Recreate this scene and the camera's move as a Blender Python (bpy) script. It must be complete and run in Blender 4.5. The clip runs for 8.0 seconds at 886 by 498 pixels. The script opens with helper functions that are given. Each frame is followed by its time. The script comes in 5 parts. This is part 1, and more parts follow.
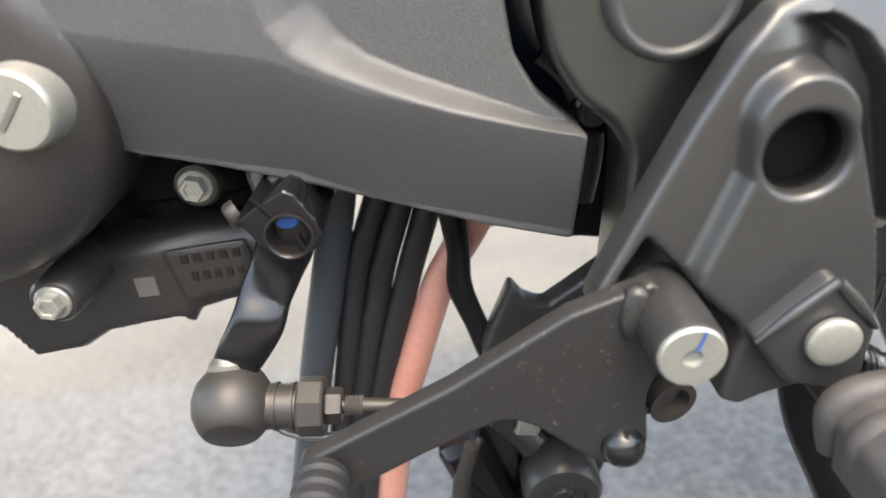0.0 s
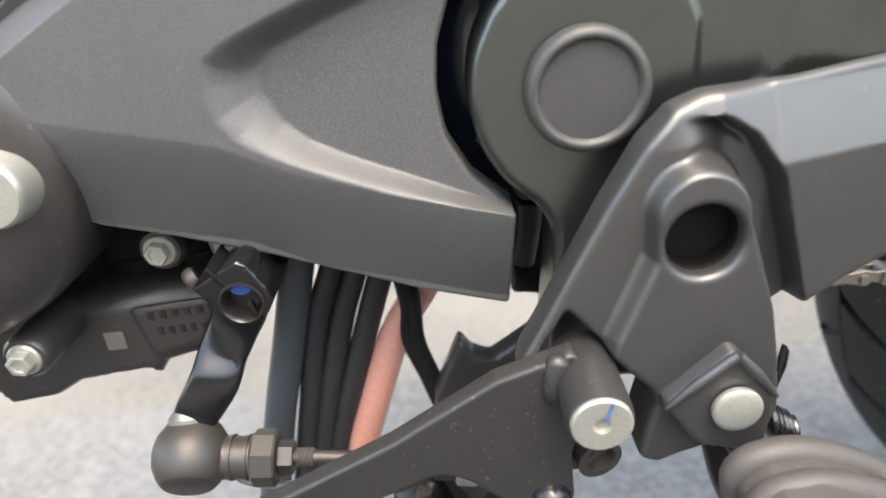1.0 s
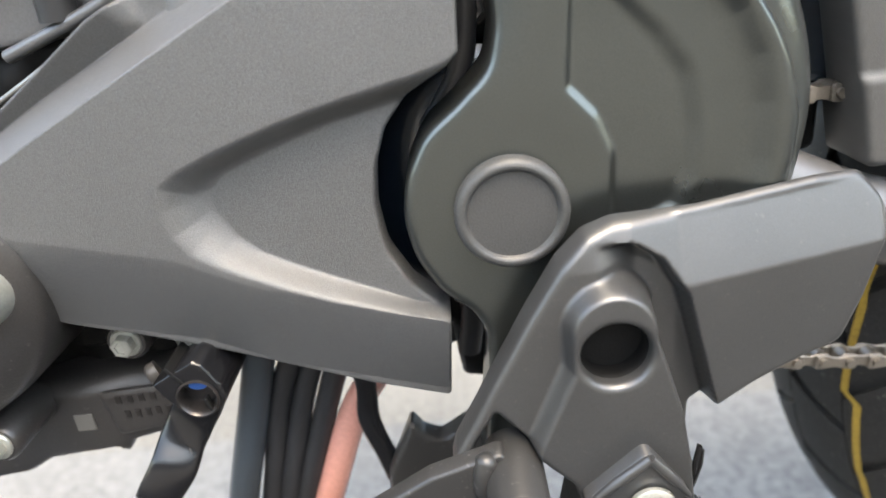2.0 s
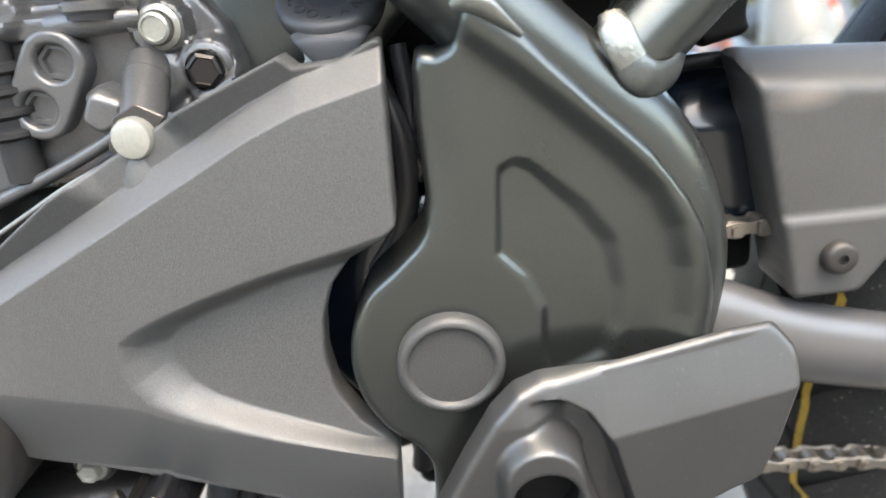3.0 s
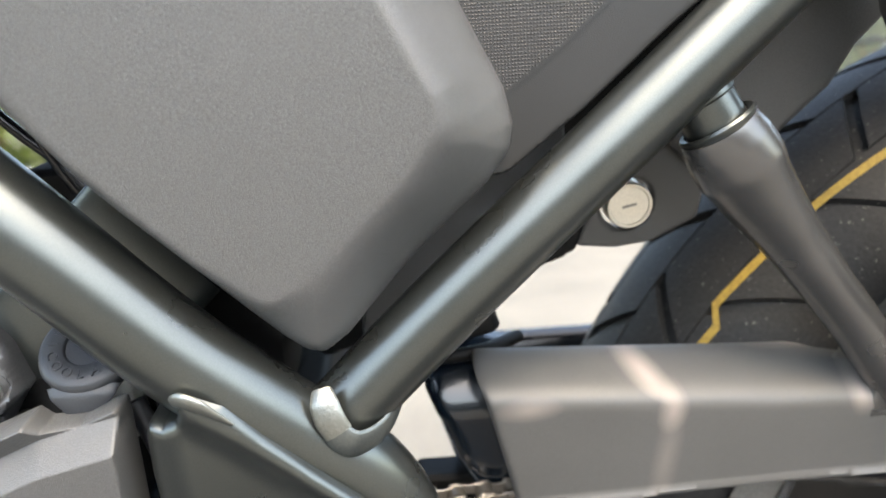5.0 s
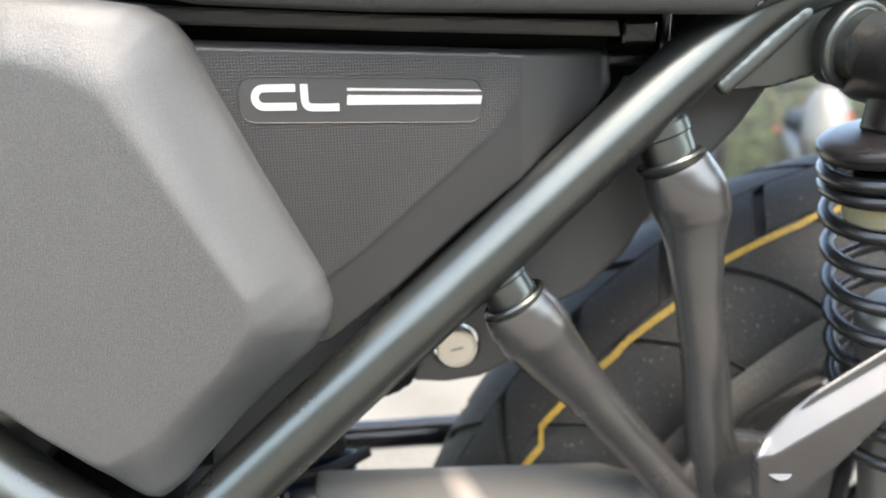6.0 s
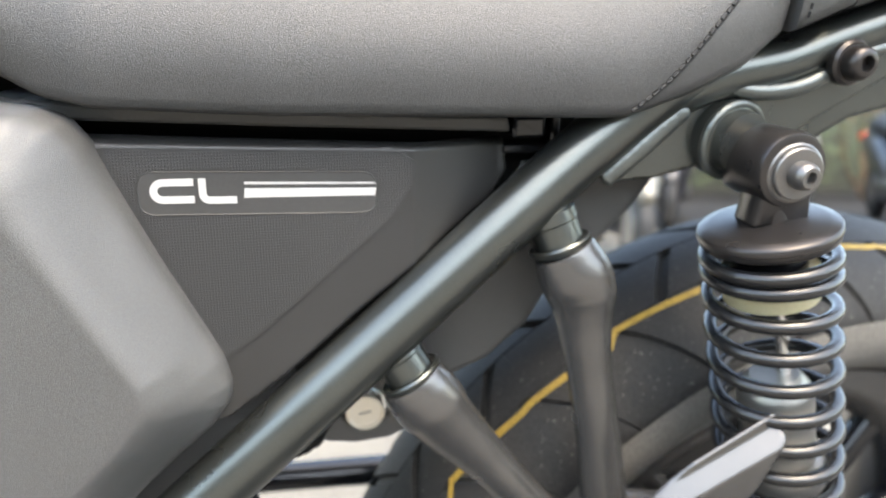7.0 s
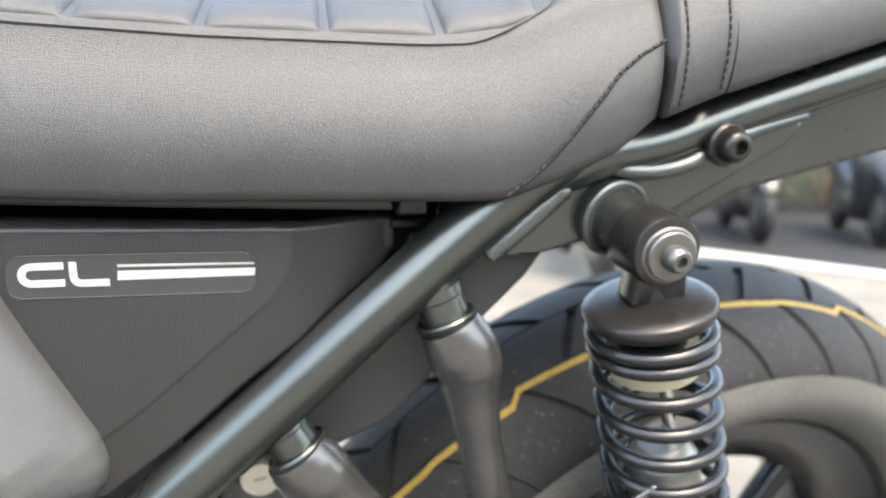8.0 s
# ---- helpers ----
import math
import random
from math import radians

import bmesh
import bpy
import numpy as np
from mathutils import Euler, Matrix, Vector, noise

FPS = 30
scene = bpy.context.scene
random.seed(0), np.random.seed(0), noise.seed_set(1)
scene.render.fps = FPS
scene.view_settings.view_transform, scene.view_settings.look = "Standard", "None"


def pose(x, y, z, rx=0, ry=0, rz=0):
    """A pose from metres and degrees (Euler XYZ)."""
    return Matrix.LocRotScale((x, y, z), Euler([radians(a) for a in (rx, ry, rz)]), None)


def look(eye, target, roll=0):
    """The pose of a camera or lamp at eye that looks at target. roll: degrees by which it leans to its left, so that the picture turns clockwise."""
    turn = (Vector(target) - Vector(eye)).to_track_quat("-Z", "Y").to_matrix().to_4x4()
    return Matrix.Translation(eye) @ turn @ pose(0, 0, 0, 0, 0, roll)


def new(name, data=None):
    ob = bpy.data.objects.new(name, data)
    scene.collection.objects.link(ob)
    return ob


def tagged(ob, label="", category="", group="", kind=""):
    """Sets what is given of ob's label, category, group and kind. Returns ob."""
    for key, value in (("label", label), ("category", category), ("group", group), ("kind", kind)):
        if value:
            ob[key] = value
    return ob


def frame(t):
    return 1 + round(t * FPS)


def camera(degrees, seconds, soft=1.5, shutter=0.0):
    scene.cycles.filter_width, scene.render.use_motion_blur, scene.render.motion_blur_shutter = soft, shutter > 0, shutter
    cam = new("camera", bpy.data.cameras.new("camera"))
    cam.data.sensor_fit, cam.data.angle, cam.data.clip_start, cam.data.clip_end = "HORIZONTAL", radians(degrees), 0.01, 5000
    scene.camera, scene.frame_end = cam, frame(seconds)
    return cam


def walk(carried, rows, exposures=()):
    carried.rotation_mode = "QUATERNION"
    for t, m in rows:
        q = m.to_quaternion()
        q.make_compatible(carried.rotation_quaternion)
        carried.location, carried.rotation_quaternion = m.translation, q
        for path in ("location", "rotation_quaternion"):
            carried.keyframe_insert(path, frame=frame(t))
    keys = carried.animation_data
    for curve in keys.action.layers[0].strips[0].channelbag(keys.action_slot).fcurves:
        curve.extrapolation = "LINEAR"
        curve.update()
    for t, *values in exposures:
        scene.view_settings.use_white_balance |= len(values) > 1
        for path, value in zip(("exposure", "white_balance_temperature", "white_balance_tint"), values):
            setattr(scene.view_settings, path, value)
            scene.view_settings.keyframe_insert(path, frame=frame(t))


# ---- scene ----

# The camera and its way past the motorcycle
cam = camera(65.8, 8.0, soft=1.7)
cam.data.dof.use_dof, cam.data.dof.focus_distance, cam.data.dof.aperture_fstop = True, 0.24, 7.0
PATH = [
    (0, (-0.0631, -0.3784, 0.3703), (-0.0939, 0.5830, 0.0970), -6.75),
    (0.5, (-0.0512, -0.3851, 0.3810), (-0.0831, 0.5788, 0.1168), -6.65),
    (1, (-0.0412, -0.3905, 0.3895), (-0.0698, 0.5768, 0.1375), -6.32),
    (1.2, (-0.0366, -0.3918, 0.3927), (-0.0629, 0.5762, 0.1434), -6.28),
    (2.3, (-0.0103, -0.4044, 0.4301), (-0.0379, 0.5731, 0.2208), -5.98),
    (2.5, (-0.0063, -0.4056, 0.4382), (-0.0297, 0.5723, 0.2306), -6.15),
    (3, (0.0056, -0.4070, 0.4635), (-0.0108, 0.5742, 0.2710), -6.25),
    (3.5, (0.0203, -0.4077, 0.4867), (0.0133, 0.5765, 0.3096), -6.15),
    (4, (0.0447, -0.4093, 0.5157), (0.0510, 0.5763, 0.3468), -5.76),
    (4.5, (0.0675, -0.4133, 0.5405), (0.0956, 0.5733, 0.3797), -5.14),
    (5, (0.0927, -0.4235, 0.5719), (0.1476, 0.5619, 0.4106), -4.14),
    (5.2, (0.1030, -0.4297, 0.5828), (0.1741, 0.5552, 0.4255), -3.66),
    (6.3, (0.1580, -0.4695, 0.6497), (0.2884, 0.5122, 0.5110), -1.81),
    (6.5, (0.1646, -0.4725, 0.6564), (0.2957, 0.5087, 0.5150), -1.59),
    (7, (0.1797, -0.4762, 0.6720), (0.3357, 0.5010, 0.5282), -1.12),
    (7.5, (0.1984, -0.4790, 0.6882), (0.3721, 0.4953, 0.5449), -0.76),
    (8, (0.2212, -0.4811, 0.7039), (0.4123, 0.4907, 0.5663), -0.47),
]
walk(cam, [(t, look(eye, target, roll)) for t, eye, target, roll in PATH],
     [(0.0, 2.78, 7850, 7), (1.0, 2.86, 7800, 7), (2.5, 3.05, 7650, 6), (4.5, 3.0, 7850, 6), (6.5, 3.1, 7700, 6), (8.0, 3.05, 7700, 6)])

# World, sun and exposure
SUN_HEIGHT, SUN_TURN = 60.0, 165.0
world = bpy.data.worlds.new("sky")
scene.world = world
world.use_nodes = True
sky = world.node_tree.nodes.new("ShaderNodeTexSky")
sky.sky_type, sky.sun_disc = "NISHITA", False
sky.sun_elevation, sky.sun_rotation = radians(SUN_HEIGHT), radians(SUN_TURN)
sky.air_density, sky.dust_density = 1.0, 2.5
world.node_tree.links.new(sky.outputs[0], world.node_tree.nodes["Background"].inputs[0])
world.node_tree.nodes["Background"].inputs[1].default_value = 0.15
sun = new("sun", bpy.data.lights.new("sun", "SUN"))
sun.data.energy, sun.data.angle, sun.data.color = 0.2, radians(25.0), (1.0, 0.97, 0.93)
sun.matrix_world = pose(0, 0, 5, 90 - SUN_HEIGHT, 0, 180 - SUN_TURN)


# Materials
def light_dapples(m, spots, tint):
    """Dapples of light put into the colour of a material: rows of x, z, half length, half width and turn."""
    nodes, links = m.node_tree.nodes, m.node_tree.links
    b = nodes["Principled BSDF"]
    place, warp = nodes.new("ShaderNodeTexCoord"), nodes.new("ShaderNodeTexNoise")
    warp.inputs["Scale"].default_value = 160.0
    links.new(place.outputs["Object"], warp.inputs["Vector"])
    for x, z, rx, rz, turn, weight in spots:
        at, ball, soft, mix = nodes.new("ShaderNodeMapping"), nodes.new("ShaderNodeTexGradient"), nodes.new("ShaderNodeMapRange"), nodes.new("ShaderNodeMix")
        at.vector_type, ball.gradient_type, mix.data_type = "TEXTURE", "SPHERICAL", "RGBA"
        at.inputs["Location"].default_value = (x, -0.08, z)
        at.inputs["Rotation"].default_value = (0, radians(turn), 0)
        at.inputs["Scale"].default_value = (rx, 1.0, rz)
        soft.inputs["From Max"].default_value, soft.inputs["To Max"].default_value = 0.9, weight
        mix.inputs[7].default_value = (*tint, 1)
        links.new(place.outputs["Object"], at.inputs["Vector"])
        links.new(at.outputs[0], ball.inputs["Vector"])
        links.new(ball.outputs["Fac"], soft.inputs[0])
        links.new(soft.outputs[0], mix.inputs[0])
        links.new(b.inputs["Base Color"].links[0].from_socket, mix.inputs[6])
        links.new(mix.outputs[2], b.inputs["Base Color"])


def material(name, color, rough=0.5, metal=0.0, spread=0.12, grain=900.0, bump=0.15, blotch=25.0, coat=0.0, rough_spread=0.08, specular=0.5, dust=0.0, mottle=0.5):
    m = bpy.data.materials.new(name)
    m.use_nodes = True
    nodes, links = m.node_tree.nodes, m.node_tree.links
    b = nodes["Principled BSDF"]
    b.inputs["Metallic"].default_value, b.inputs["Coat Weight"].default_value = metal, coat
    b.inputs["Coat Roughness"].default_value = 0.25
    b.inputs["Specular IOR Level"].default_value = specular
    place = nodes.new("ShaderNodeTexCoord")
    fine, broad = nodes.new("ShaderNodeTexNoise"), nodes.new("ShaderNodeTexNoise")
    fine.inputs["Scale"].default_value, broad.inputs["Scale"].default_value = grain, blotch
    broad.inputs["Detail"].default_value = 5
    for n in (fine, broad):
        links.new(place.outputs["Object"], n.inputs["Vector"])
    ramp = nodes.new("ShaderNodeMix")
    ramp.data_type = "RGBA"
    ramp.inputs[6].default_value = (*[c * (1 - spread) for c in color], 1)
    ramp.inputs[7].default_value = (*[min(1, c * (1 + spread)) for c in color], 1)
    both = nodes.new("ShaderNodeMath")
    both.operation = "MULTIPLY_ADD"
    both.inputs[1].default_value = mottle
    half = nodes.new("ShaderNodeMath")
    half.operation = "MULTIPLY"
    half.inputs[1].default_value = 1.0 - mottle
    crisp = []
    for n, lo, hi in ((fine, 0.34, 0.66), (broad, 0.3, 0.7)):
        s = nodes.new("ShaderNodeMapRange")
        s.inputs["From Min"].default_value, s.inputs["From Max"].default_value = lo, hi
        links.new(n.outputs[0], s.inputs[0])
        crisp.append(s)
    links.new(crisp[0].outputs[0], half.inputs[0])
    links.new(crisp[1].outputs[0], both.inputs[0])
    links.new(half.outputs[0], both.inputs[2])
    links.new(both.outputs[0], ramp.inputs[0])
    skin = ramp.outputs[2]
    if dust:
        speck, pick, cover_up = nodes.new("ShaderNodeTexNoise"), nodes.new("ShaderNodeMapRange"), nodes.new("ShaderNodeMix")
        speck.inputs["Scale"].default_value, speck.inputs["Detail"].default_value = 420.0, 3.0
        pick.inputs["From Min"].default_value, pick.inputs["From Max"].default_value, pick.inputs["To Max"].default_value = 0.66, 0.74, dust
        cover_up.data_type = "RGBA"
        cover_up.inputs[7].default_value = (0.3, 0.28, 0.25, 1)
        links.new(place.outputs["Object"], speck.inputs["Vector"])
        links.new(speck.outputs[0], pick.inputs[0])
        links.new(pick.outputs[0], cover_up.inputs[0])
        links.new(skin, cover_up.inputs[6])
        skin = cover_up.outputs[2]
    links.new(skin, b.inputs["Base Color"])
    r = nodes.new("ShaderNodeMapRange")
    r.inputs["To Min"].default_value, r.inputs["To Max"].default_value = max(0.02, rough - rough_spread), min(1, rough + rough_spread)
    links.new(broad.outputs[0], r.inputs[0])
    links.new(r.outputs[0], b.inputs["Roughness"])
    if bump:
        k = nodes.new("ShaderNodeBump")
        k.inputs["Strength"].default_value, k.inputs["Distance"].default_value = bump, 0.0005
        links.new(fine.outputs[0], k.inputs["Height"])
        links.new(k.outputs[0], b.inputs["Normal"])
    return m


PLASTIC = material("grained dark plastic", (0.05, 0.05, 0.049), 0.42, grain=1500, bump=0.35, spread=0.25)
COVER = material("grey grained cover plastic", (0.074, 0.074, 0.0735), 0.38, specular=0.8, grain=2700, bump=0.5, spread=0.32, mottle=0.12, rough_spread=0.03)
PANEL = material("satin black plastic", (0.019, 0.019, 0.019), 0.37, grain=2500, bump=0.15)
FRAME = material("dark green grey frame paint", (0.109, 0.117, 0.112), 0.285, metal=0.9, grain=2000, bump=0.08, coat=0.05, rough_spread=0.04)
BRACKET = material("bronze grey cast metal paint", (0.1, 0.1, 0.1), 0.37, metal=0.72, grain=2600, bump=0.12, coat=0.05, dust=0.1)
CAST = material("dark engine casting", (0.065, 0.061, 0.059), 0.36, dust=0.15, metal=0.6, grain=1300, bump=0.3, coat=0.2)
BLACK = material("black steel", (0.006, 0.006, 0.007), 0.21, dust=0.06, grain=2000, bump=0.1, coat=0.1)
PEDAL = material("black painted steel", (0.026, 0.0255, 0.025), 0.36, dust=0.22, grain=2200, bump=0.12, coat=0.15)
PEGRUBBER = material("dusty brown black rubber", (0.055, 0.05, 0.047), 0.55, grain=1300, bump=0.25, spread=0.25, dust=0.2)
RUBBER = material("black rubber", (0.018, 0.018, 0.019), 0.55, grain=1500, bump=0.2)
TYRE = material("tyre rubber", (0.022, 0.0215, 0.021), 0.64, specular=0.3, grain=500, bump=0.5, spread=0.35, dust=0.4)
HOSE = material("blue grey hose rubber", (0.05, 0.06, 0.07), 0.45, grain=1500, bump=0.1)
DARKHOSE = material("black hose rubber", (0.026, 0.026, 0.028), 0.4, grain=1500, bump=0.1)
REDHOSE = material("salmon red hose", (0.62, 0.29, 0.23), 0.16, coat=0.6, grain=600, bump=0.04)
ZINC = material("pale zinc bolt", (0.4, 0.4, 0.36), 0.36, metal=0.6, grain=900, bump=0.15)
CHROME = material("polished steel", (0.7, 0.7, 0.7), 0.18, metal=1.0, grain=900, bump=0.05)
STEEL = material("brown grey steel", (0.05, 0.046, 0.043), 0.46, metal=0.35, grain=1800, bump=0.12)
ROD = material("dull rod steel", (0.3, 0.29, 0.27), 0.35, metal=0.8, grain=1500, bump=0.15)
SPRING = material("black spring paint", (0.009, 0.009, 0.0095), 0.24, grain=900, bump=0.03, coat=0.35)
SEAT = material("black grained seat vinyl", (0.043, 0.0432, 0.043), 0.41, specular=0.6, grain=2300, bump=0.7, spread=0.45, mottle=0.15, rough_spread=0.04)
SEATBASE = material("grey moulded plastic", (0.06, 0.06, 0.06), 0.5, grain=1800, bump=0.15)
THREAD = material("black thread", (0.012, 0.012, 0.013), 0.7)
WHITE = material("white print", (0.37, 0.37, 0.36), 0.5, bump=0)
GREYPAINT = material("grey sticker", (0.035, 0.035, 0.035), 0.35, bump=0)
CAPGREY = material("grey blue cap plastic", (0.032, 0.035, 0.04), 0.42, grain=1500, bump=0.2)
MILK = material("milky plastic", (0.6, 0.6, 0.58), 0.4, bump=0.05)
YELLOW = material("yellow paint", (0.33, 0.21, 0.03), 0.6, grain=400, spread=0.3)
BLUE = material("blue paint mark", (0.03, 0.12, 0.42), 0.35, metal=0.2)
SWING = material("grey swingarm paint", (0.13, 0.128, 0.13), 0.36, metal=0.5, grain=2500, bump=0.1, coat=0.2)
CHAIN = material("chain steel", (0.25, 0.225, 0.195), 0.4, metal=0.8, grain=900)
STRUT = material("dark satin cast stay", (0.112, 0.11, 0.108), 0.25, metal=0.75, grain=2400, bump=0.1, coat=0.15)
SHOCKSTEEL = material("dark turned steel", (0.05, 0.046, 0.045), 0.3, metal=0.75, grain=2200, bump=0.08)
TURNED = material("turned grey steel", (0.16, 0.155, 0.15), 0.34, metal=0.8, grain=2200, bump=0.06)
LOCKFACE = material("bright lock face", (0.75, 0.71, 0.62), 0.3, metal=0.75, grain=900, bump=0.08)
EXHAUST = material("dark exhaust steel", (0.06, 0.06, 0.062), 0.2, metal=0.85, grain=900, bump=0.05)
# Near-black that also paints the shade of gaps and recesses.
MATTE = material("matte black moulding and gap shade", (0.005, 0.005, 0.005), 0.6, grain=900, bump=0.2, specular=0.2)
BLUEBLACK = material("blue black gloss paint", (0.003, 0.007, 0.012), 0.12, grain=900, bump=0.03, coat=0.6)
SIDEWALL = material("dusty tyre sidewall", (0.1, 0.094, 0.085), 0.75, grain=500, bump=0.3, spread=0.3)
GUARD = material("satin grey black guard plastic", (0.068, 0.067, 0.065), 0.44, grain=2000, bump=0.2)
# Dappled light on the chain guard, put into its colour.
light_dapples(GUARD, [(0.139, 0.359, 0.016, 0.006, 0, 0.4), (0.193, 0.365, 0.016, 0.006, 35, 0.8), (0.202, 0.352, 0.0075, 0.012, 10, 0.55), (0.2, 0.328, 0.007, 0.03, 8, 0.2), (0.268, 0.3675, 0.03, 0.004, 3, 0.55), (0.288, 0.352, 0.007, 0.012, 0, 0.55)], (0.33, 0.28, 0.25))
CREAM = material("cream label", (0.42, 0.37, 0.23), 0.5, bump=0.05)
WELD = material("painted weld bead", (0.125, 0.137, 0.133), 0.36, metal=0.85, grain=900, bump=0.25, coat=0.2)
BEAD = material("bare weld metal", (0.24, 0.245, 0.225), 0.36, metal=0.9, grain=700, bump=0.4)
# Lighter copy of the engine casting: the light on it is in the colour.
LITCAST = material("engine casting, lighter lit copy", (0.13, 0.13, 0.132), 0.32, metal=0.5, grain=1100, bump=0.3, coat=0.2)

# Shapes. The motorcycle's numbers are in its own units of 0.82 mm along its own axes: x to its tail, y to its right side, z up.
UNIT = 0.00082



def rounded(points, default=0.0):
    """A closed outline with rounded corners from rows of x, z and, if given, the radius."""
    out, n = [], len(points)
    for i in range(n):
        p = Vector(points[i][:2])
        r = points[i][2] if len(points[i]) > 2 else default
        a, b = Vector(points[i - 1][:2]) - p, Vector(points[(i + 1) % n][:2]) - p
        la, lb = a.length, b.length
        a, b = a / la, b / lb
        turn = a.angle(b)
        reach = min(r / max(1e-6, math.tan(turn / 2)), la * 0.48, lb * 0.48)
        if reach < 0.2:
            out.append(tuple(p))
            continue
        s, e = p + a * reach, p + b * reach
        for k in range(7):
            u = k / 6
            out.append(tuple((1 - u) ** 2 * s + 2 * u * (1 - u) * p + u * u * e))
    return out


def inside(poly, x, z):
    poly = np.asarray(poly, float)
    res = np.zeros(x.shape, bool)
    for (ax, az), (bx, bz) in zip(poly, np.roll(poly, -1, 0)):
        cross = (az > z) != (bz > z)
        res ^= cross & (x < (bx - ax) * (z - az) / ((bz - az) if bz != az else 1e-9) + ax)
    return res


def nearest(poly, x, z, closed=True):
    """The distance to an outline and the nearest place on it."""
    poly = np.asarray(poly, float)
    best = np.full(x.shape, 1e9)
    nx, nz = x.copy(), z.copy()
    ends = np.roll(poly, -1, 0) if closed else poly[1:]
    for (ax, az), (bx, bz) in zip(poly, ends):
        dx, dz = bx - ax, bz - az
        u = np.clip(((x - ax) * dx + (z - az) * dz) / max(1e-9, dx * dx + dz * dz), 0, 1)
        px, pz = ax + u * dx, az + u * dz
        d = np.hypot(x - px, z - pz)
        m = d < best
        best[m], nx[m], nz[m] = d[m], px[m], pz[m]
    return best, nx, nz


def smooth(u):
    u = np.clip(u, 0, 1)
    return u * u * (3 - 2 * u)


def between(outer, inner, x, z):
    """0 on and outside the outer outline, 1 within the inner one, even in between."""
    do, di = nearest(outer, x, z)[0], nearest(inner, x, z)[0]
    do[~inside(outer, x, z)] = 0
    di[inside(inner, x, z)] = 0
    return do / np.maximum(do + di, 1e-6)


def relief(outline, y, fn=None, step=1.3, back=8.0, edge=2.0, holes=()):
    """A plate that faces -y: its outline in x and z, its face at y moved by fn(x, z), with a rounded edge and sides that go back."""
    poly = np.asarray(outline, float)
    lo, hi = poly.min(0) - step, poly.max(0) + step
    gx, gz = np.arange(lo[0], hi[0] + step, step), np.arange(lo[1], hi[1] + step, step)
    cx, cz = np.meshgrid((gx[:-1] + gx[1:]) / 2, (gz[:-1] + gz[1:]) / 2, indexing="ij")
    keep = inside(poly, cx, cz)
    for h in holes:
        keep &= ~inside(h, cx, cz)
    x, z = np.meshgrid(gx, gz, indexing="ij")
    count = np.zeros(x.shape, int)
    for a in (0, 1):
        for b in (0, 1):
            count[a : a + keep.shape[0], b : b + keep.shape[1]] += keep
    rim, used = (count > 0) & (count < 4), count > 0
    near, nx, nz = nearest(poly, x, z)
    for h in holes:
        d, hx, hz = nearest(h, x, z)
        m = d < near
        near[m], nx[m], nz[m] = d[m], hx[m], hz[m]
    x[rim], z[rim], near[rim] = nx[rim], nz[rim], 0
    soft = (count == 4) & (near < 4 * step)
    for _ in range(6):
        for q in (x, z):
            q[1:-1, 1:-1] = np.where(soft[1:-1, 1:-1], (q[:-2, 1:-1] + q[2:, 1:-1] + q[1:-1, :-2] + q[1:-1, 2:]) / 4, q[1:-1, 1:-1])
    near = nearest(poly, x, z)[0]
    for h in holes:
        near = np.minimum(near, nearest(h, x, z)[0])
    e = np.minimum(near, edge)
    yy = y + edge - np.sqrt(np.maximum(0, edge**2 - (edge - e) ** 2))
    if fn:
        yy = yy + fn(x, z)
    index = np.full(x.shape, -1)
    index[used] = np.arange(used.sum())
    verts = np.stack([x[used], yy[used], z[used]], 1).tolist()
    faces, sides = [], {}
    for i, j in np.argwhere(keep):
        q = [int(index[i, j]), int(index[i + 1, j]), int(index[i + 1, j + 1]), int(index[i, j + 1])]
        faces.append(q)
        for a, b in zip(q, q[1:] + q[:1]):
            if (b, a) in sides:
                del sides[(b, a)]
            else:
                sides[(a, b)] = 1
    behind = {}
    for a, b in sides:
        for v in (a, b):
            if v not in behind:
                behind[v] = len(verts)
                verts.append([verts[v][0], max(y + back, verts[v][1] + 0.5), verts[v][2]])
        faces.append([b, a, behind[a], behind[b]])
    return verts, faces


def sweep(points, radius, n=20, fine=6, flat=1.0, up=(0, 1, 0), ends=True):
    """A tube along a smooth line. radius: one, or one a point."""
    P = [Vector(p) for p in points]
    R = list(radius) if isinstance(radius, (list, tuple)) else [radius] * len(P)
    line, rad = [], []
    for i in range(len(P) - 1):
        a, b, c, d = P[max(i - 1, 0)], P[i], P[i + 1], P[min(i + 2, len(P) - 1)]
        for k in range(fine):
            u = k / fine
            line.append(0.5 * ((2 * b) + (c - a) * u + (2 * a - 5 * b + 4 * c - d) * u**2 + (3 * b - a - 3 * c + d) * u**3))
            rad.append(R[i] + (R[i + 1] - R[i]) * u)
    line.append(P[-1])
    rad.append(R[-1])
    verts, faces = [], []
    side = None
    for i, p in enumerate(line):
        t = (line[min(i + 1, len(line) - 1)] - line[max(i - 1, 0)]).normalized()
        if side is None:
            ref = Vector(up)
            side = (ref - t * ref.dot(t)).normalized() if abs(t.dot(ref)) < 0.99 else t.orthogonal().normalized()
        side = (side - t * side.dot(t)).normalized()
        other = t.cross(side)
        for k in range(n):
            a = 2 * math.pi * k / n
            verts.append(tuple(p + (side * math.cos(a) * flat + other * math.sin(a)) * rad[i]))
        if i:
            o = (i - 1) * n
            faces += [[o + k, o + (k + 1) % n, o + n + (k + 1) % n, o + n + k] for k in range(n)]
    if ends:
        faces += [list(range(n))[::-1], list(range(len(verts) - n, len(verts)))]
    return verts, faces


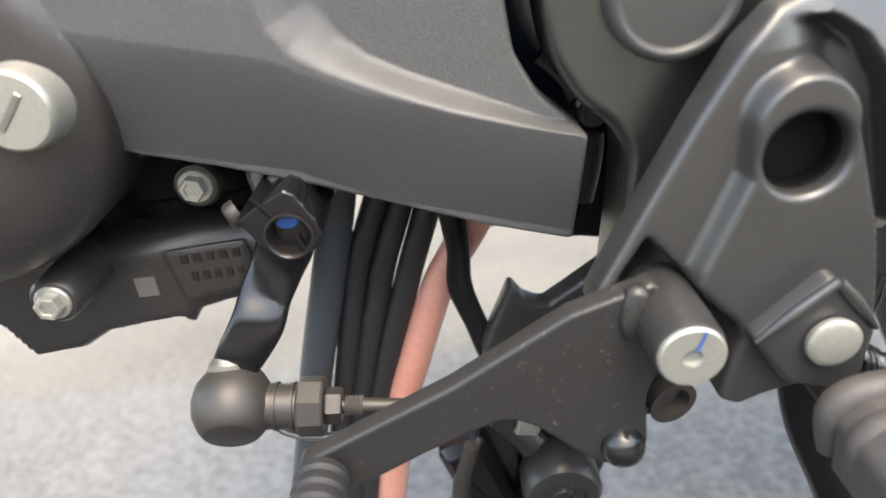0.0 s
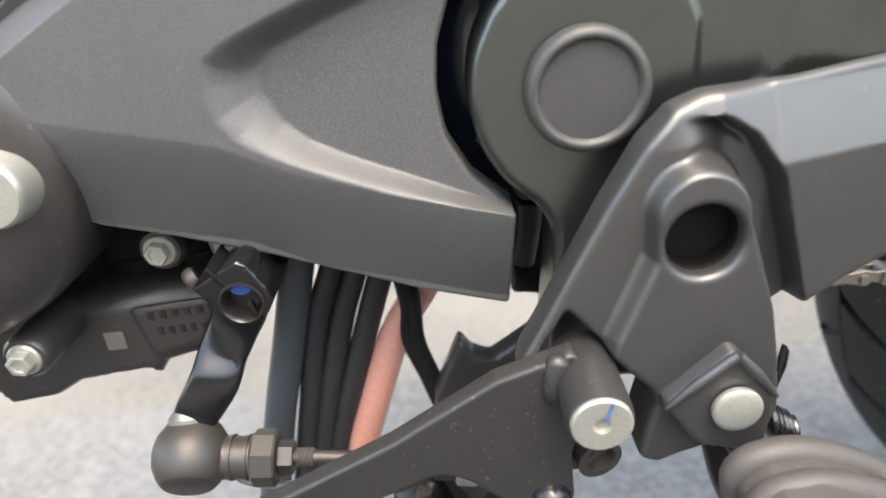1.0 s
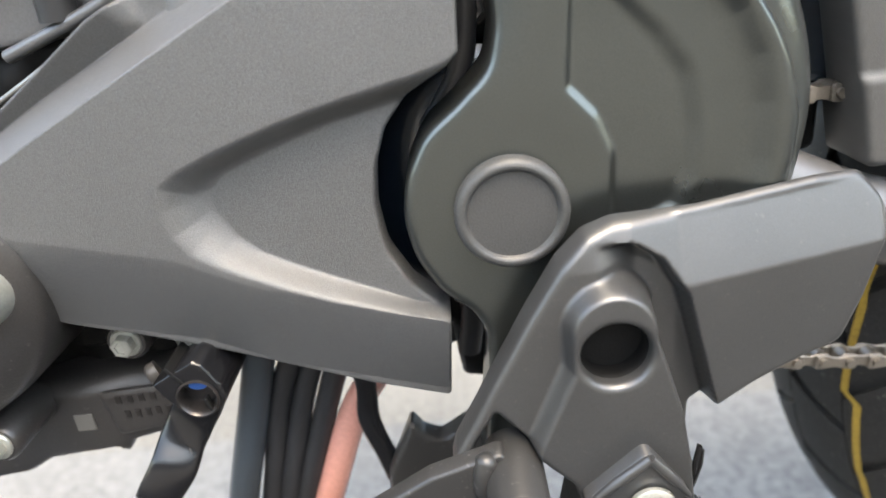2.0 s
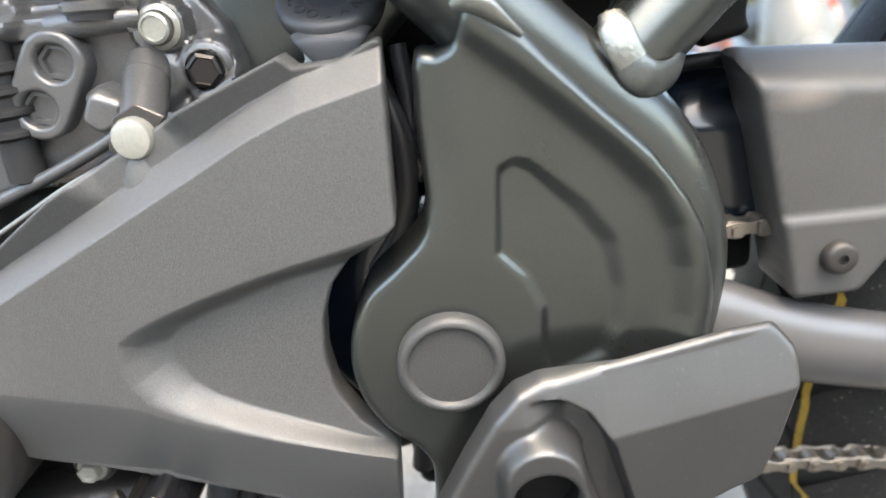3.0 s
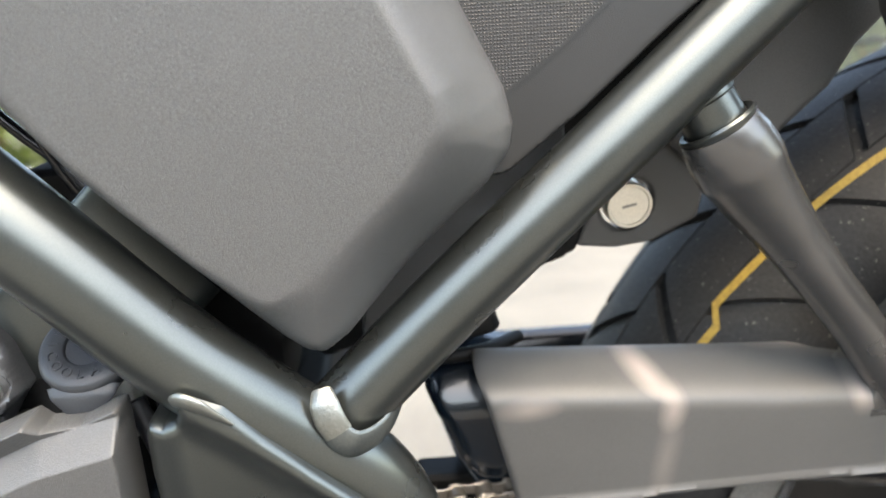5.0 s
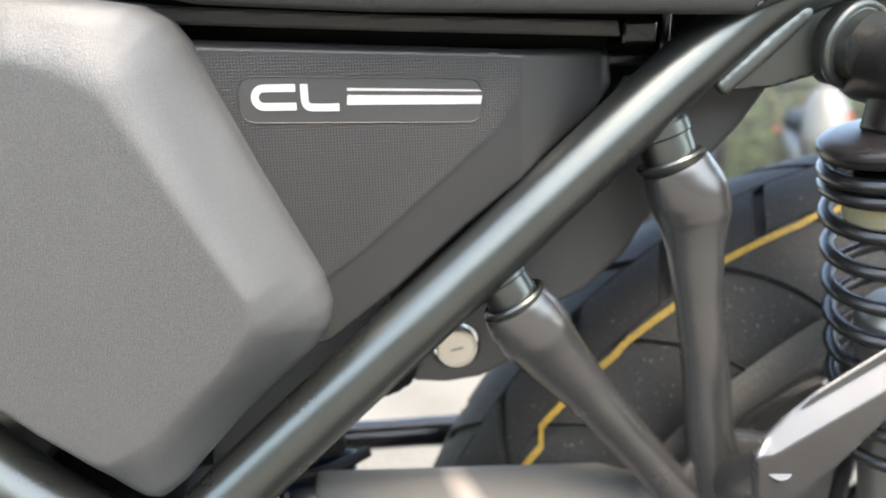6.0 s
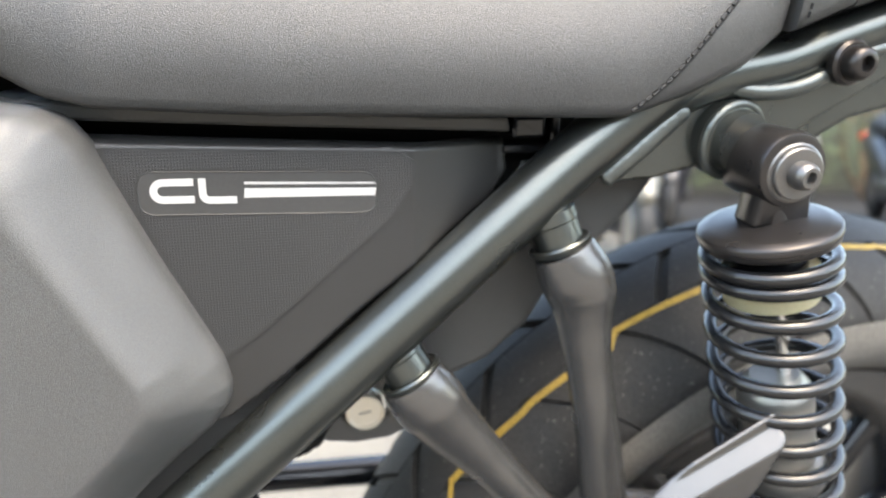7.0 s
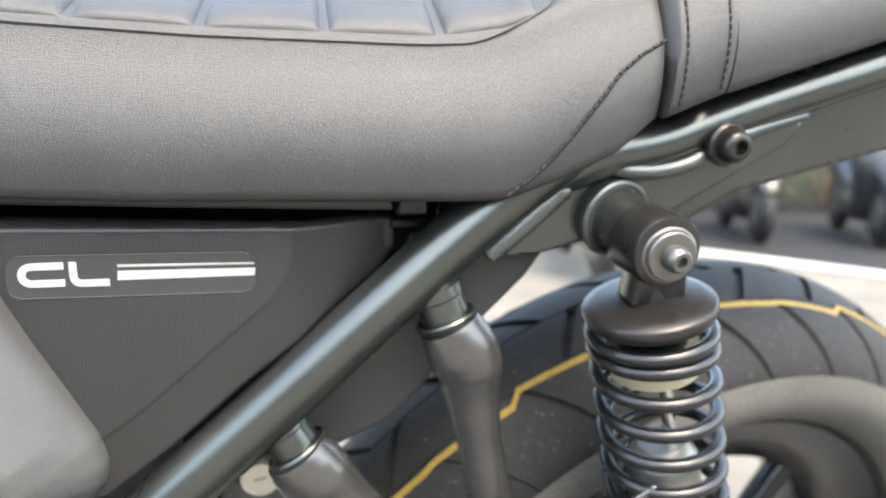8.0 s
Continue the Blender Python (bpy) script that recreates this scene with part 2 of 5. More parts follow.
def lathe(profile, centre, axis=(0, -1, 0), n=32, caps=True):
    """A turned shape: rows of radius and height along the axis from the centre."""
    ax = Vector(axis).normalized()
    s = ax.orthogonal().normalized()
    o, c = ax.cross(s), Vector(centre)
    verts, faces = [], []
    for i, (r, h) in enumerate(profile):
        for k in range(n):
            a = 2 * math.pi * k / n
            verts.append(tuple(c + ax * h + (s * math.cos(a) + o * math.sin(a)) * max(r, 0.01)))
        if i:
            b = (i - 1) * n
            faces += [[b + k, b + (k + 1) % n, b + n + (k + 1) % n, b + n + k] for k in range(n)]
    if caps:
        faces += [list(range(n))[::-1], list(range(len(verts) - n, len(verts)))]
    return verts, faces


def slab(outline, centre=(0, 0, 0), right=(1, 0, 0), up=(0, 0, 1), thick=5.0, bevel=0.6):
    """A flat piece with chamfered edges: an outline in right and up, thick along their cross product (towards -y for x and z)."""
    r, u, c = Vector(right).normalized(), Vector(up).normalized(), Vector(centre)
    w = r.cross(u)
    n = len(outline)
    mid = Vector((sum(p[0] for p in outline) / n, sum(p[1] for p in outline) / n))
    area = sum(outline[i][0] * outline[(i + 1) % n][1] - outline[(i + 1) % n][0] * outline[i][1] for i in range(n))
    pts = [Vector(p[:2]) for p in (outline if area > 0 else outline[::-1])]

    def ring(inset, h):
        res = []
        for i in range(n):
            a, b = (pts[i] - pts[i - 1]).normalized(), (pts[(i + 1) % n] - pts[i]).normalized()
            m = Vector((-a.y - b.y, a.x + b.x))
            m = m / max(0.5, m.length**2 / 2)
            q = pts[i] + m * inset
            res.append(tuple(c + r * q.x + u * q.y + w * h))
        return res

    verts = ring(bevel, 0) + ring(0, bevel) + ring(0, thick - bevel) + ring(bevel, thick)
    faces = [list(range(n))[::-1], list(range(3 * n, 4 * n))]
    for k in range(3):
        faces += [[k * n + i, k * n + (i + 1) % n, (k + 1) * n + (i + 1) % n, (k + 1) * n + i] for i in range(n)]
    return verts, faces


def box(centre, size, bevel=0.8, right=(1, 0, 0), up=(0, 0, 1)):
    a, b = size[0] / 2, size[2] / 2
    w = Vector(right).normalized().cross(Vector(up).normalized())
    return slab(rounded([(-a, -b), (a, -b), (a, b), (-a, b)], bevel), Vector(centre) - w * size[1] / 2, right, up, size[1], min(bevel, size[1] * 0.3))


def joined(*shapes):
    verts, faces = [], []
    for v, f in shapes:
        faces += [[i + len(verts) for i in q] for q in f]
        verts += list(v)
    return verts, faces


def part(name, shape, mat, parent, label="", sharp=38, scale=UNIT):
    """One mesh under a thing or a part of it."""
    me = bpy.data.meshes.new(name)
    me.from_pydata([(x * scale, y * scale, z * scale) for x, y, z in shape[0]], [], shape[1])
    me.materials.append(mat)
    me.validate()
    b = bmesh.new()
    b.from_mesh(me)
    bmesh.ops.recalc_face_normals(b, faces=b.faces)
    b.to_mesh(me)
    b.free()
    me.shade_smooth()
    me.set_sharp_from_angle(angle=radians(sharp))
    while parent and parent.parent and parent.parent.parent:
        parent = parent.parent
    ob = new(name, me)
    ob.parent = parent
    return tagged(ob, label)


def circle(x, z, r, n=40):
    return [(x + r * math.cos(2 * math.pi * k / n), z + r * math.sin(2 * math.pi * k / n)) for k in range(n)]


def hex_bolt(parent, at, r, mat=ZINC, axis=(0, -1, 0), name="bolt", label="", flange=1.35, h=None):
    """A flanged bolt with a six-sided, dished head."""
    h = h or r * 0.9
    head = lathe([(r, 0), (r, h * 0.85), (r * 0.9, h), (r * 0.62, h), (r * 0.55, h * 0.8), (0, h * 0.8)], Vector(at) + Vector(axis).normalized() * h * 0.25, axis, 6)
    disc = lathe([(r * flange, -1), (r * flange, h * 0.15), (r * flange * 0.92, h * 0.3), (0, h * 0.3)], at, axis, 28)
    return part(name, joined(head, disc), mat, parent, label)


def cap_bolt(parent, at, r, mat, axis=(0, -1, 0), name="bolt", label="", h=None, socket=0.45):
    """A round headed bolt with a socket in it."""
    h = h or r * 0.8
    prof = [(r, -1), (r, h * 0.45), (r * 0.9, h * 0.8), (r * 0.7, h), (r * socket, h)]
    prof += [(r * socket * 0.95, h * 0.45), (0, h * 0.45)] if socket else [(0, h * 1.02)]
    return part(name, lathe(prof, at, axis, 28), mat, parent, label, sharp=45)

# The ground: one sheet of asphalt to the horizon
ASPHALT = material("worn light asphalt", (0.158, 0.145, 0.12), 0.85, grain=110, bump=1.0, spread=0.5, blotch=2.5)


def ground_sheet():
    xs = np.concatenate([-np.geomspace(400, 1, 14), np.linspace(-0.9, 1.5, 25), np.geomspace(1.6, 400, 14)])
    ys = np.concatenate([-np.geomspace(400, 1, 14), np.linspace(-0.9, 2, 30), np.geomspace(2.1, 400, 14)])
    verts = [(x, y, 0.0015 * noise.noise((x * 9, y * 9, 0)) if abs(x) < 3 and abs(y) < 3 else 0) for x in xs for y in ys]
    m = len(ys)
    faces = [[i * m + j, (i + 1) * m + j, (i + 1) * m + j + 1, i * m + j + 1] for i in range(len(xs) - 1) for j in range(m - 1)]
    return verts, faces


ground = part("ground", ground_sheet(), ASPHALT, None, "worn light grey asphalt of a parking place", scale=1.0)
tagged(ground, category="ground", kind="structure")

# Dark strip added out of view, so the metal reflects shaded ground.
DARKGROUND = material("dark ground tone", (0.012, 0.012, 0.0125), 0.8, grain=160, bump=0.6, spread=0.35, blotch=1.3)
road = part("road", slab([(-60, -0.47), (60, -0.47), (60, 0), (-60, 0)], (0, -0.13, -0.006), (1, 0, 0), (0, 1, 0), 0.010, 0.003), DARKGROUND, None, "added dark ground strip before the motorcycle, out of view", scale=1.0)
tagged(road, category="road", kind="structure")

# Greyer slab: the shade round the motorcycle, put into the ground colour.
SHADEPATCH = material("shade grey asphalt", (0.14, 0.134, 0.12), 0.85, grain=120, bump=1.0, spread=0.55, blotch=2.2)
patch = part("pavement", slab([(-60, -0.128), (60, -0.128), (60, 0.43), (-60, 0.43)], (0, 0, -0.006), (1, 0, 0), (0, 1, 0), 0.0095, 0.003), SHADEPATCH, None, "asphalt under the motorcycle, greyed for the shade on it", scale=1.0)
tagged(patch, category="pavement", kind="structure")
# Wall added out of view, to hold back the low sky light.
BACKDROP = material("brown grey rendered facade", (0.16, 0.145, 0.13), 0.8, grain=60, bump=0.3, blotch=0.8)
backdrop = part("wall_south", slab([(-14, 0), (14, 0), (14, 2.0), (-14, 2.0)], (0, -7.0, 0.0), (1, 0, 0), (0, 0, 1), 0.3, 0.02), BACKDROP, None, "plain brown grey wall added out of view to dim the low sky", scale=1.0)
tagged(backdrop, category="wall", kind="structure")

# The motorcycle leans on its stand to its left side
bike = tagged(new("motorcycle"), "matte black scrambler motorcycle leaning on its side stand", "motorcycle")
bike.matrix_basis = pose(0, 0, 0.1191, 11, 0, 0)

# Engine side cover with its arrow shaped recess
cover_line = rounded([(-222, 392, 4), (-147, 441, 3), (-114, 457), (-87, 470), (-50, 484, 1.5), (-45, 479, 2), (-29, 480, 3), (-12, 487, 2.5), (-13, 460), (-15, 417, 1.5), (-20, 412, 3), (-36, 402, 10), (-46, 390, 14), (-52, 374, 20), (-54, 356, 25),
                      (-52, 338, 20), (-43, 321, 16), (-28, 307, 1.5), (-32, 259, 2.5), (-68, 270), (-99, 282), (-130, 294), (-168, 307), (-196, 315), (-209, 320, 3), (-218, 350), (-220, 379, 4)])
recess_out = [(10, 425), (-16, 416), (-33, 411), (-61, 405), (-85, 399), (-110, 391), (-128, 384), (-136, 379), (-138, 369), (-136, 357), (-130, 348), (-119, 341), (-100, 332), (-77, 322), (-52, 314), (-27, 307), (10, 295)]
recess_in = [(10, 408), (-41, 399), (-66, 394), (-91, 386), (-112, 378), (-119, 372), (-118, 364), (-112, 352), (-104, 344), (-90, 336), (-54, 319), (-42, 313), (10, 300)]
band_low = [(-230, 374), (-176, 402), (-125, 427), (-90, 444), (-66, 456), (-46, 464), (-12, 472), (0, 474)]


def cover_form(x, z):
    line = np.interp(x, [p[0] for p in band_low], [p[1] for p in band_low])
    rise = np.clip((z - line) / 11.5, 0, 1)
    low = np.interp(x, [-215, -138, -108, -41, -20], [368, 348, 333, 312, 306])
    fall = np.clip((low - z) / 46.0, 0, 1) ** 1.2
    top = np.clip((z - line - 11.5) / 16.0, 0, 1.0) * smooth((np.hypot(x + 113, z - 452) - 17.0) / 12.0)
    return 12.0 * rise - 9.0 * top + 15.0 * fall + 11.0 * smooth(between(recess_out, recess_in, x, z) * 0.94 + 0.03)


cover = part("engine_cover", relief(cover_line, -158, cover_form, step=0.6, back=26, edge=1.6), COVER, bike, "dark grey grained engine side cover")
part("bolt_boss", sweep([(-111, -134, 458), (-112, -137, 448), (-113, -138.5, 438), (-115, -136, 429), (-115, -128, 422)], [9, 10, 10.2, 10, 9], n=24), COVER, cover)
part("tab_washer", slab(rounded([(-123, 456, 2), (-118, 468, 3), (-108, 472, 3), (-98, 466, 1), (-104, 460, 2), (-104, 452, 2), (-118, 447, 1)]), (0, -140.5, 0), thick=2, bevel=0.5), CAST, cover, "dark tabbed washer")
part("bolt", lathe([(8.2, -1), (8.2, 3.2), (7.4, 4.6), (5, 5.2), (0, 5.4)], (-111, -143, 459.5), (-0.05, -1, 0.05), n=32), ZINC, cover, "pale zinc bolt")

# Inner parts: engine core and air box, matte black for the shade in the gaps
core = part("engine_core", relief(rounded([(-340, 560), (-100, 480), (-16, 470, 4), (60, 430, 10), (70, 340, 10), (30, 300), (10, 284, 3), (0, 232, 4), (-26, 230, 4), (-30, 268, 4), (-45, 268, 4), (-80, 278), (-170, 262), (-340, 262)]), -92, lambda x, z: 3 * np.sin(x * 0.21) * np.sin(z * 0.17), step=3, back=170, edge=6), MATTE, bike, "inner engine casing, blackened for the shaded gaps")
part("air_box", relief(rounded([(-20, 745, 6), (-24, 640), (-26, 590), (-34, 556), (-14, 515), (62, 446, 6), (108, 458, 6), (240, 568), (362, 674), (416, 730, 4)]), -46, None, step=3, back=120, edge=6), MATTE, bike, "black air box")
# Filler added out of view; keeps sky out of the tube reflections.
part("tank_filler", relief(rounded([(-320, 655, 8), (-150, 668, 8), (-110, 640, 8), (-24, 634, 8), (-20, 765, 4), (-320, 775, 4)]), -84, lambda x, z: 3 * np.sin(x * 0.07) * np.sin(z * 0.06), step=3, back=168, edge=6), MATTE, bike, "black filler block added under the fuel tank")
for pts, r in (([(-20, -112, 470), (-10, -118, 440), (-14, -116, 405), (-30, -114, 380)], 5), ([(-8, -108, 480), (-6, -112, 450), (-10, -110, 420)], 4), ([(-36, -112, 330), (-24, -116, 316), (-18, -112, 290), (-22, -108, 262)], 6)):
    part("cable", sweep(pts, r, n=12), DARKHOSE, core)
part("sprocket_cover", lathe([(62, -26), (62, -8), (60, -3), (54, 0), (0, 2)], (-4, -112, 353), n=64), BLUEBLACK, core, "glossy blue black sprocket cover")
part("bolt_socket", lathe([(9, -6), (9, 2), (7.5, 3), (6.5, 0), (0, 0)], (-19, -124, 306), n=26), BLACK, core)
hex_bolt(core, (-19, -124, 306), 4.5, STEEL)
hex_bolt(core, (-8, -112, 428), 6, STEEL)

# Frame: main tube, rear tube, gusset plate with pivot cap
part("main_tube", sweep([(-150, -118, 672), (-98, -124, 624), (-48, -133, 575.5), (4, -136, 516), (33, -136, 486), (62, -134.5, 458), (83, -133, 438), (97, -132, 414), (104, -131, 386), (102, -131, 360), (95, -131, 333), (80, -131, 300)], 20.5, n=40), FRAME, bike, "dark satin frame tube")
rear_tube = part("rear_tube", sweep([(70, -131, 457), (131, -119, 510.5), (229, -104, 592.5), (351, -87, 697), (395, -84, 731), (432, -82, 754)], [17.5, 17.5, 17, 16.3, 16, 15], n=36), FRAME, bike, "dark satin frame tube")


def bead(points, r, n=16, wave=0.015, seed=3, flat=1.0):
    """A weld bead: a round seam with small even ripples."""
    P = [Vector(p) for p in points]
    k = 10
    line = []
    for i in range(len(P) - 1):
        a, b, c, d = P[max(i - 1, 0)], P[i], P[i + 1], P[min(i + 2, len(P) - 1)]
        for j in range(k):
            u = j / k
            line.append(0.5 * ((2 * b) + (c - a) * u + (2 * a - 5 * b + 4 * c - d) * u**2 + (3 * b - a - 3 * c + d) * u**3))
    rad = [r * (1 + wave * math.sin(i * 1.9) + 0.06 * noise.noise((i * 0.17, seed, 0))) for i in range(len(line))]
    for k, f in enumerate((0.15, 0.55, 0.78, 0.92)):
        rad[k], rad[-1 - k] = r * f, r * f
    return sweep(line, rad, n=n, fine=1, flat=flat)


def ring_points(centre, axis, r, start, stop, n=9):
    ax = Vector(axis).normalized()
    s = Vector((0, -1, 0))
    s = (s - ax * s.dot(ax)).normalized()
    o = ax.cross(s)
    return [Vector(centre) + (s * math.cos(radians(a)) + o * math.sin(radians(a))) * r for a in np.linspace(start, stop, n)]


part("weld", sweep([(72.5, -143.5, 486), (73.5, -148, 481), (75.5, -150.6, 474.5), (78.5, -151.6, 468.5)], [4.2, 6.4, 6.8, 6.4], n=20, flat=0.34), BEAD, rear_tube, "bare bright weld seam")
part("weld_toe", sweep([(76, -150.5, 473), (79, -151.5, 466.5), (84.5, -151, 462), (92, -146, 461), (99, -139, 463), (104, -131, 468)], [5.6, 6.8, 7.0, 6.4, 5.6, 4.8], n=20, flat=0.34), WELD, rear_tube, "painted weld seam")
gusset_line = rounded([(19, 499, 2), (16, 489, 3), (13, 482, 3), (7, 479.5, 3), (0, 481, 4), (-2, 474, 5), (-3, 455), (-2, 424, 20), (-5, 410, 20), (-18, 398, 30), (-31, 388, 30), (-40, 371, 40), (-43, 353, 40), (-40, 335, 40), (-31, 319, 30), (-19, 309, 20), (-13, 298, 20), (-14, 276), (-20, 225), (40, 220), (95, 300, 20),
                       (110, 345, 10), (112, 380, 20), (107, 401, 20), (99, 417, 15), (85, 437), (66, 456), (48, 475), (35, 491)])
crest_line = [(17, 494), (23, 488), (38, 476), (55, 460.5), (76, 441), (91, 424.5), (99, 407), (103, 388), (103, 365), (97, 335), (86, 305)]
emboss_out = rounded([(25, 436, 3), (33, 440, 5), (40, 438, 12), (62, 419, 14), (74, 402, 16), (77, 380, 16), (76, 362, 12), (70, 346, 4), (42, 336, 4), (38, 342, 4), (39, 372, 10), (33, 386, 10), (22, 399, 3)])
emboss_in = rounded([(28, 432, 3), (32, 435, 4), (37, 432, 8), (54, 413, 12), (64, 399, 14), (68, 380, 14), (67, 364, 10), (63, 352, 3), (45, 344, 3), (42.5, 348, 4), (43.5, 374, 10), (37, 390, 8), (26.5, 401, 3)])


def gusset_form(x, z):
    d = nearest(crest_line, x, z, closed=False)[0]
    outer = x > np.interp(z, [p[1] for p in crest_line[::-1]], [p[0] for p in crest_line[::-1]])
    roll = -5.0 * np.where(outer, np.exp(-((d / 10.0) ** 2)), np.exp(-((d / 7.5) ** 2)))
    flange = 4.0 * smooth((16 - x) / 18.0) * smooth((z - 400) / 50.0)
    return roll + flange + 2.6 * smooth(between(emboss_out, emboss_in, x, z))


gusset = part("gusset_plate", relief(gusset_line, -155.5, gusset_form, step=0.9, back=32, edge=5), FRAME, bike, "pressed steel swingarm pivot plate", sharp=60)
part("pivot_cap", lathe([(22.9, -8), (22.9, 3), (22.1, 5), (20.2, 6.2), (18.8, 5.9), (18.0, 4.4), (17.6, 3.8), (0, 4.1)], (0.5, -157, 354), n=56), PLASTIC, gusset, "round black plastic cap", sharp=50)

part("weld_end", sweep([(15, -157, 494.5), (20, -160, 496), (26, -161, 493.4), (32, -160.8, 488.4), (38, -160, 483)], [2.4, 4.2, 3.8, 2.4, 0.8], n=16, flat=0.5), BEAD, gusset, "bare bright weld end")

# Rider foot peg bracket: one casting with its heel guard
def bracket_form(x, z):
    crease = np.interp(x, [16, 42, 61, 86, 139, 150], [336, 338, 327, 328, 330.5, 332])
    bevel = 11.0 * np.clip((z - crease) / 24.0, 0, 1) * smooth((x - 8) / 30.0)
    groove = [(30, 338), (40, 337.5), (48, 332), (55.5, 320), (61, 299), (67, 276), (72, 258), (74, 246)]
    d = nearest(groove, x, z, closed=False)[0]
    channel = smooth((8.6 - d) / 3.4) * smooth((x - 27) / 20.0)
    hub = smooth((19.5 - np.hypot(x - 33, z - np.clip(z, 286, 314.5))) / 5.0)
    left, right = np.interp(z, [215, 266, 282, 301, 317], [-12, -1, 6, 14, 18.5]), np.interp(z, [215, 252, 276, 299, 318], [70, 66, 62, 55, 49])
    leg = smooth((x - left) / 6.0) * smooth((right - x) / 3.0) * smooth((324 - z) / 12.0)
    raised = np.maximum(hub, leg)
    return 0.2 * np.maximum(0, x - 62) + bevel * (1 - raised) + 13.0 * channel * (1 - raised) - 9.0 * raised


bracket = part("foot_peg_bracket", relief(
    rounded([(-31, 258, 3), (-21, 276, 4), (-13, 291, 8), (2, 318, 8), (15, 339, 9), (25, 349, 8), (36, 353, 14), (70, 354), (117, 357), (137, 356.5, 7), (146, 345, 10), (146, 332, 16), (139, 306, 14), (131, 287, 8), (114, 283), (94, 276), (78, 268, 3), (70, 264, 3),
             (69, 232, 5), (60, 213, 6), (38, 213, 4), (28, 210, 4), (20, 206.5, 5), (12, 210, 4), (15, 226, 4), (18, 237, 4), (16, 244, 3), (6, 254, 4), (-4, 266, 3), (-13.5, 277, 1), (-23, 262), (-27, 246), (-34, 248, 3)]),
    -184, bracket_form, step=0.8, back=16, edge=3.2, holes=[circle(33.5, 305, 13.4)]), BRACKET, bike, "bronze grey cast rider foot peg bracket with a heel guard", sharp=60)
# Matte black lining and floor: the shade in the hole, set as colour.
part("hole_shade", lathe([(14.0, -2), (13.2, -3), (13.0, -6), (12.8, -11), (0, -11)], (33.5, -189.5, 305), n=48, caps=False), MATTE, bracket)

# Front side cover below the seat
side_line = rounded([(-100, 712, 10), (-70, 668), (-27, 609), (-13, 585), (3, 566), (24, 544), (43, 523), (58, 507), (66, 500), (75, 497, 8), (87, 504, 6), (109, 524), (137, 550), (152, 563), (162, 577, 10), (163.5, 588, 10), (160, 603), (153, 617), (134, 655), (115, 696), (108, 713, 8), (101, 723, 8), (90, 729, 8), (45, 735), (-60, 740), (-130, 742, 8)])
side_face = rounded([(-150, 734, 4), (-95, 694), (-3, 588), (32, 549), (56, 529, 8), (76, 540), (113, 574), (128, 594, 8), (127, 606), (114, 631), (101, 657), (88, 681), (80, 695, 8), (66, 704, 8), (50, 709), (-60, 714)])
part("side_cover", relief(side_line, -149, lambda x, z: (10.0 + 20.0 * smooth((x - 70) / 50.0)) * (1 - smooth(between(side_line, side_face, x, z) * 0.9 + 0.05)), step=1.6, back=54, edge=10), COVER, bike, "dark grey grained side cover", sharp=60)

# Badge panel behind it
panel_line = rounded([(70, 715), (105, 714), (262, 707), (316, 706, 2), (318, 687, 5), (309, 675, 4), (282, 657), (233, 621), (195, 590), (161, 566, 3), (120, 560), (100, 640)])
field_line = rounded([(90, 711), (105, 710), (255, 704, 4), (263, 698, 6), (262, 686, 8), (249, 668, 4), (181, 613), (157, 597), (120, 640)])


def panel_form(x, z):
    return 0.055 * (x - 133) + 0.12 * (z - 690) + 9.0 * np.clip((z - (709 - 0.04 * (x - 143))) / 6.0, 0, 1) ** 1.6 + 20.0 * np.clip((x - 262) / 50.0, 0, 1)


panel = part("badge_panel", relief(panel_line, -98, panel_form, step=1.4, back=16, edge=2), PANEL, bike, "satin black triangular side panel")


def on_panel(x, z):
    return -98 + 0.055 * (x - 133) + 0.12 * (z - 690)


def decal(name, outline, lift, mat, parent, label=""):
    """A thin flat piece that lies on the panel."""
    pts = [(x, on_panel(x, z) - lift, z) for x, z in outline]
    under = [(x, y + 0.6, z) for x, y, z in pts]
    n = len(pts)
    return part(name, (pts + under, [list(range(n)), list(range(n, 2 * n))[::-1]] + [[i, (i + 1) % n, n + (i + 1) % n, n + i] for i in range(n)]), mat, parent, label)


def stud_field(pitch=1.45, half=0.5, high=0.24):
    """Small four-sided studs in even rows over the inlay, clear of the badge plate."""
    gx, gz = np.meshgrid(np.arange(92, 264, pitch), np.arange(596, 712, pitch), indexing="ij")
    keep = inside(field_line, gx, gz) & (nearest(field_line, gx, gz)[0] > 1.2) & ~inside(plate_line, gx, gz) & (nearest(plate_line, gx, gz)[0] > 1.0)
    verts, faces = [], []
    for x, z in zip(gx[keep], gz[keep]):
        k, y = len(verts), on_panel(x, z) - 0.88
        verts += [(x - half, y, z - half), (x + half, y, z - half), (x + half, y, z + half), (x - half, y, z + half), (x, y - high, z)]
        faces += [[k, k + 1, k + 4], [k + 1, k + 2, k + 4], [k + 2, k + 3, k + 4], [k + 3, k, k + 4]]
    return verts, faces


plate_line = rounded([(126, 698, 8), (242, 694, 8), (242, 673, 8), (126, 677, 8)])
field = decal("studded_field", field_line, 0.9, PANEL, panel, "finely studded black inlay")
tagged(part("studs", stud_field(), PANEL, field, sharp=10), kind="stuff")
part("panel_rim", sweep([(x, on_panel(x, z) - 0.9, z) for x, z in ((103.5, 711), (130, 654), (158, 596))], 1.0, n=10, fine=8), PANEL, panel, "fine raised rim")
decal("badge_plate", plate_line, 1.2, GREYPAINT, field, "smooth dark badge plate")
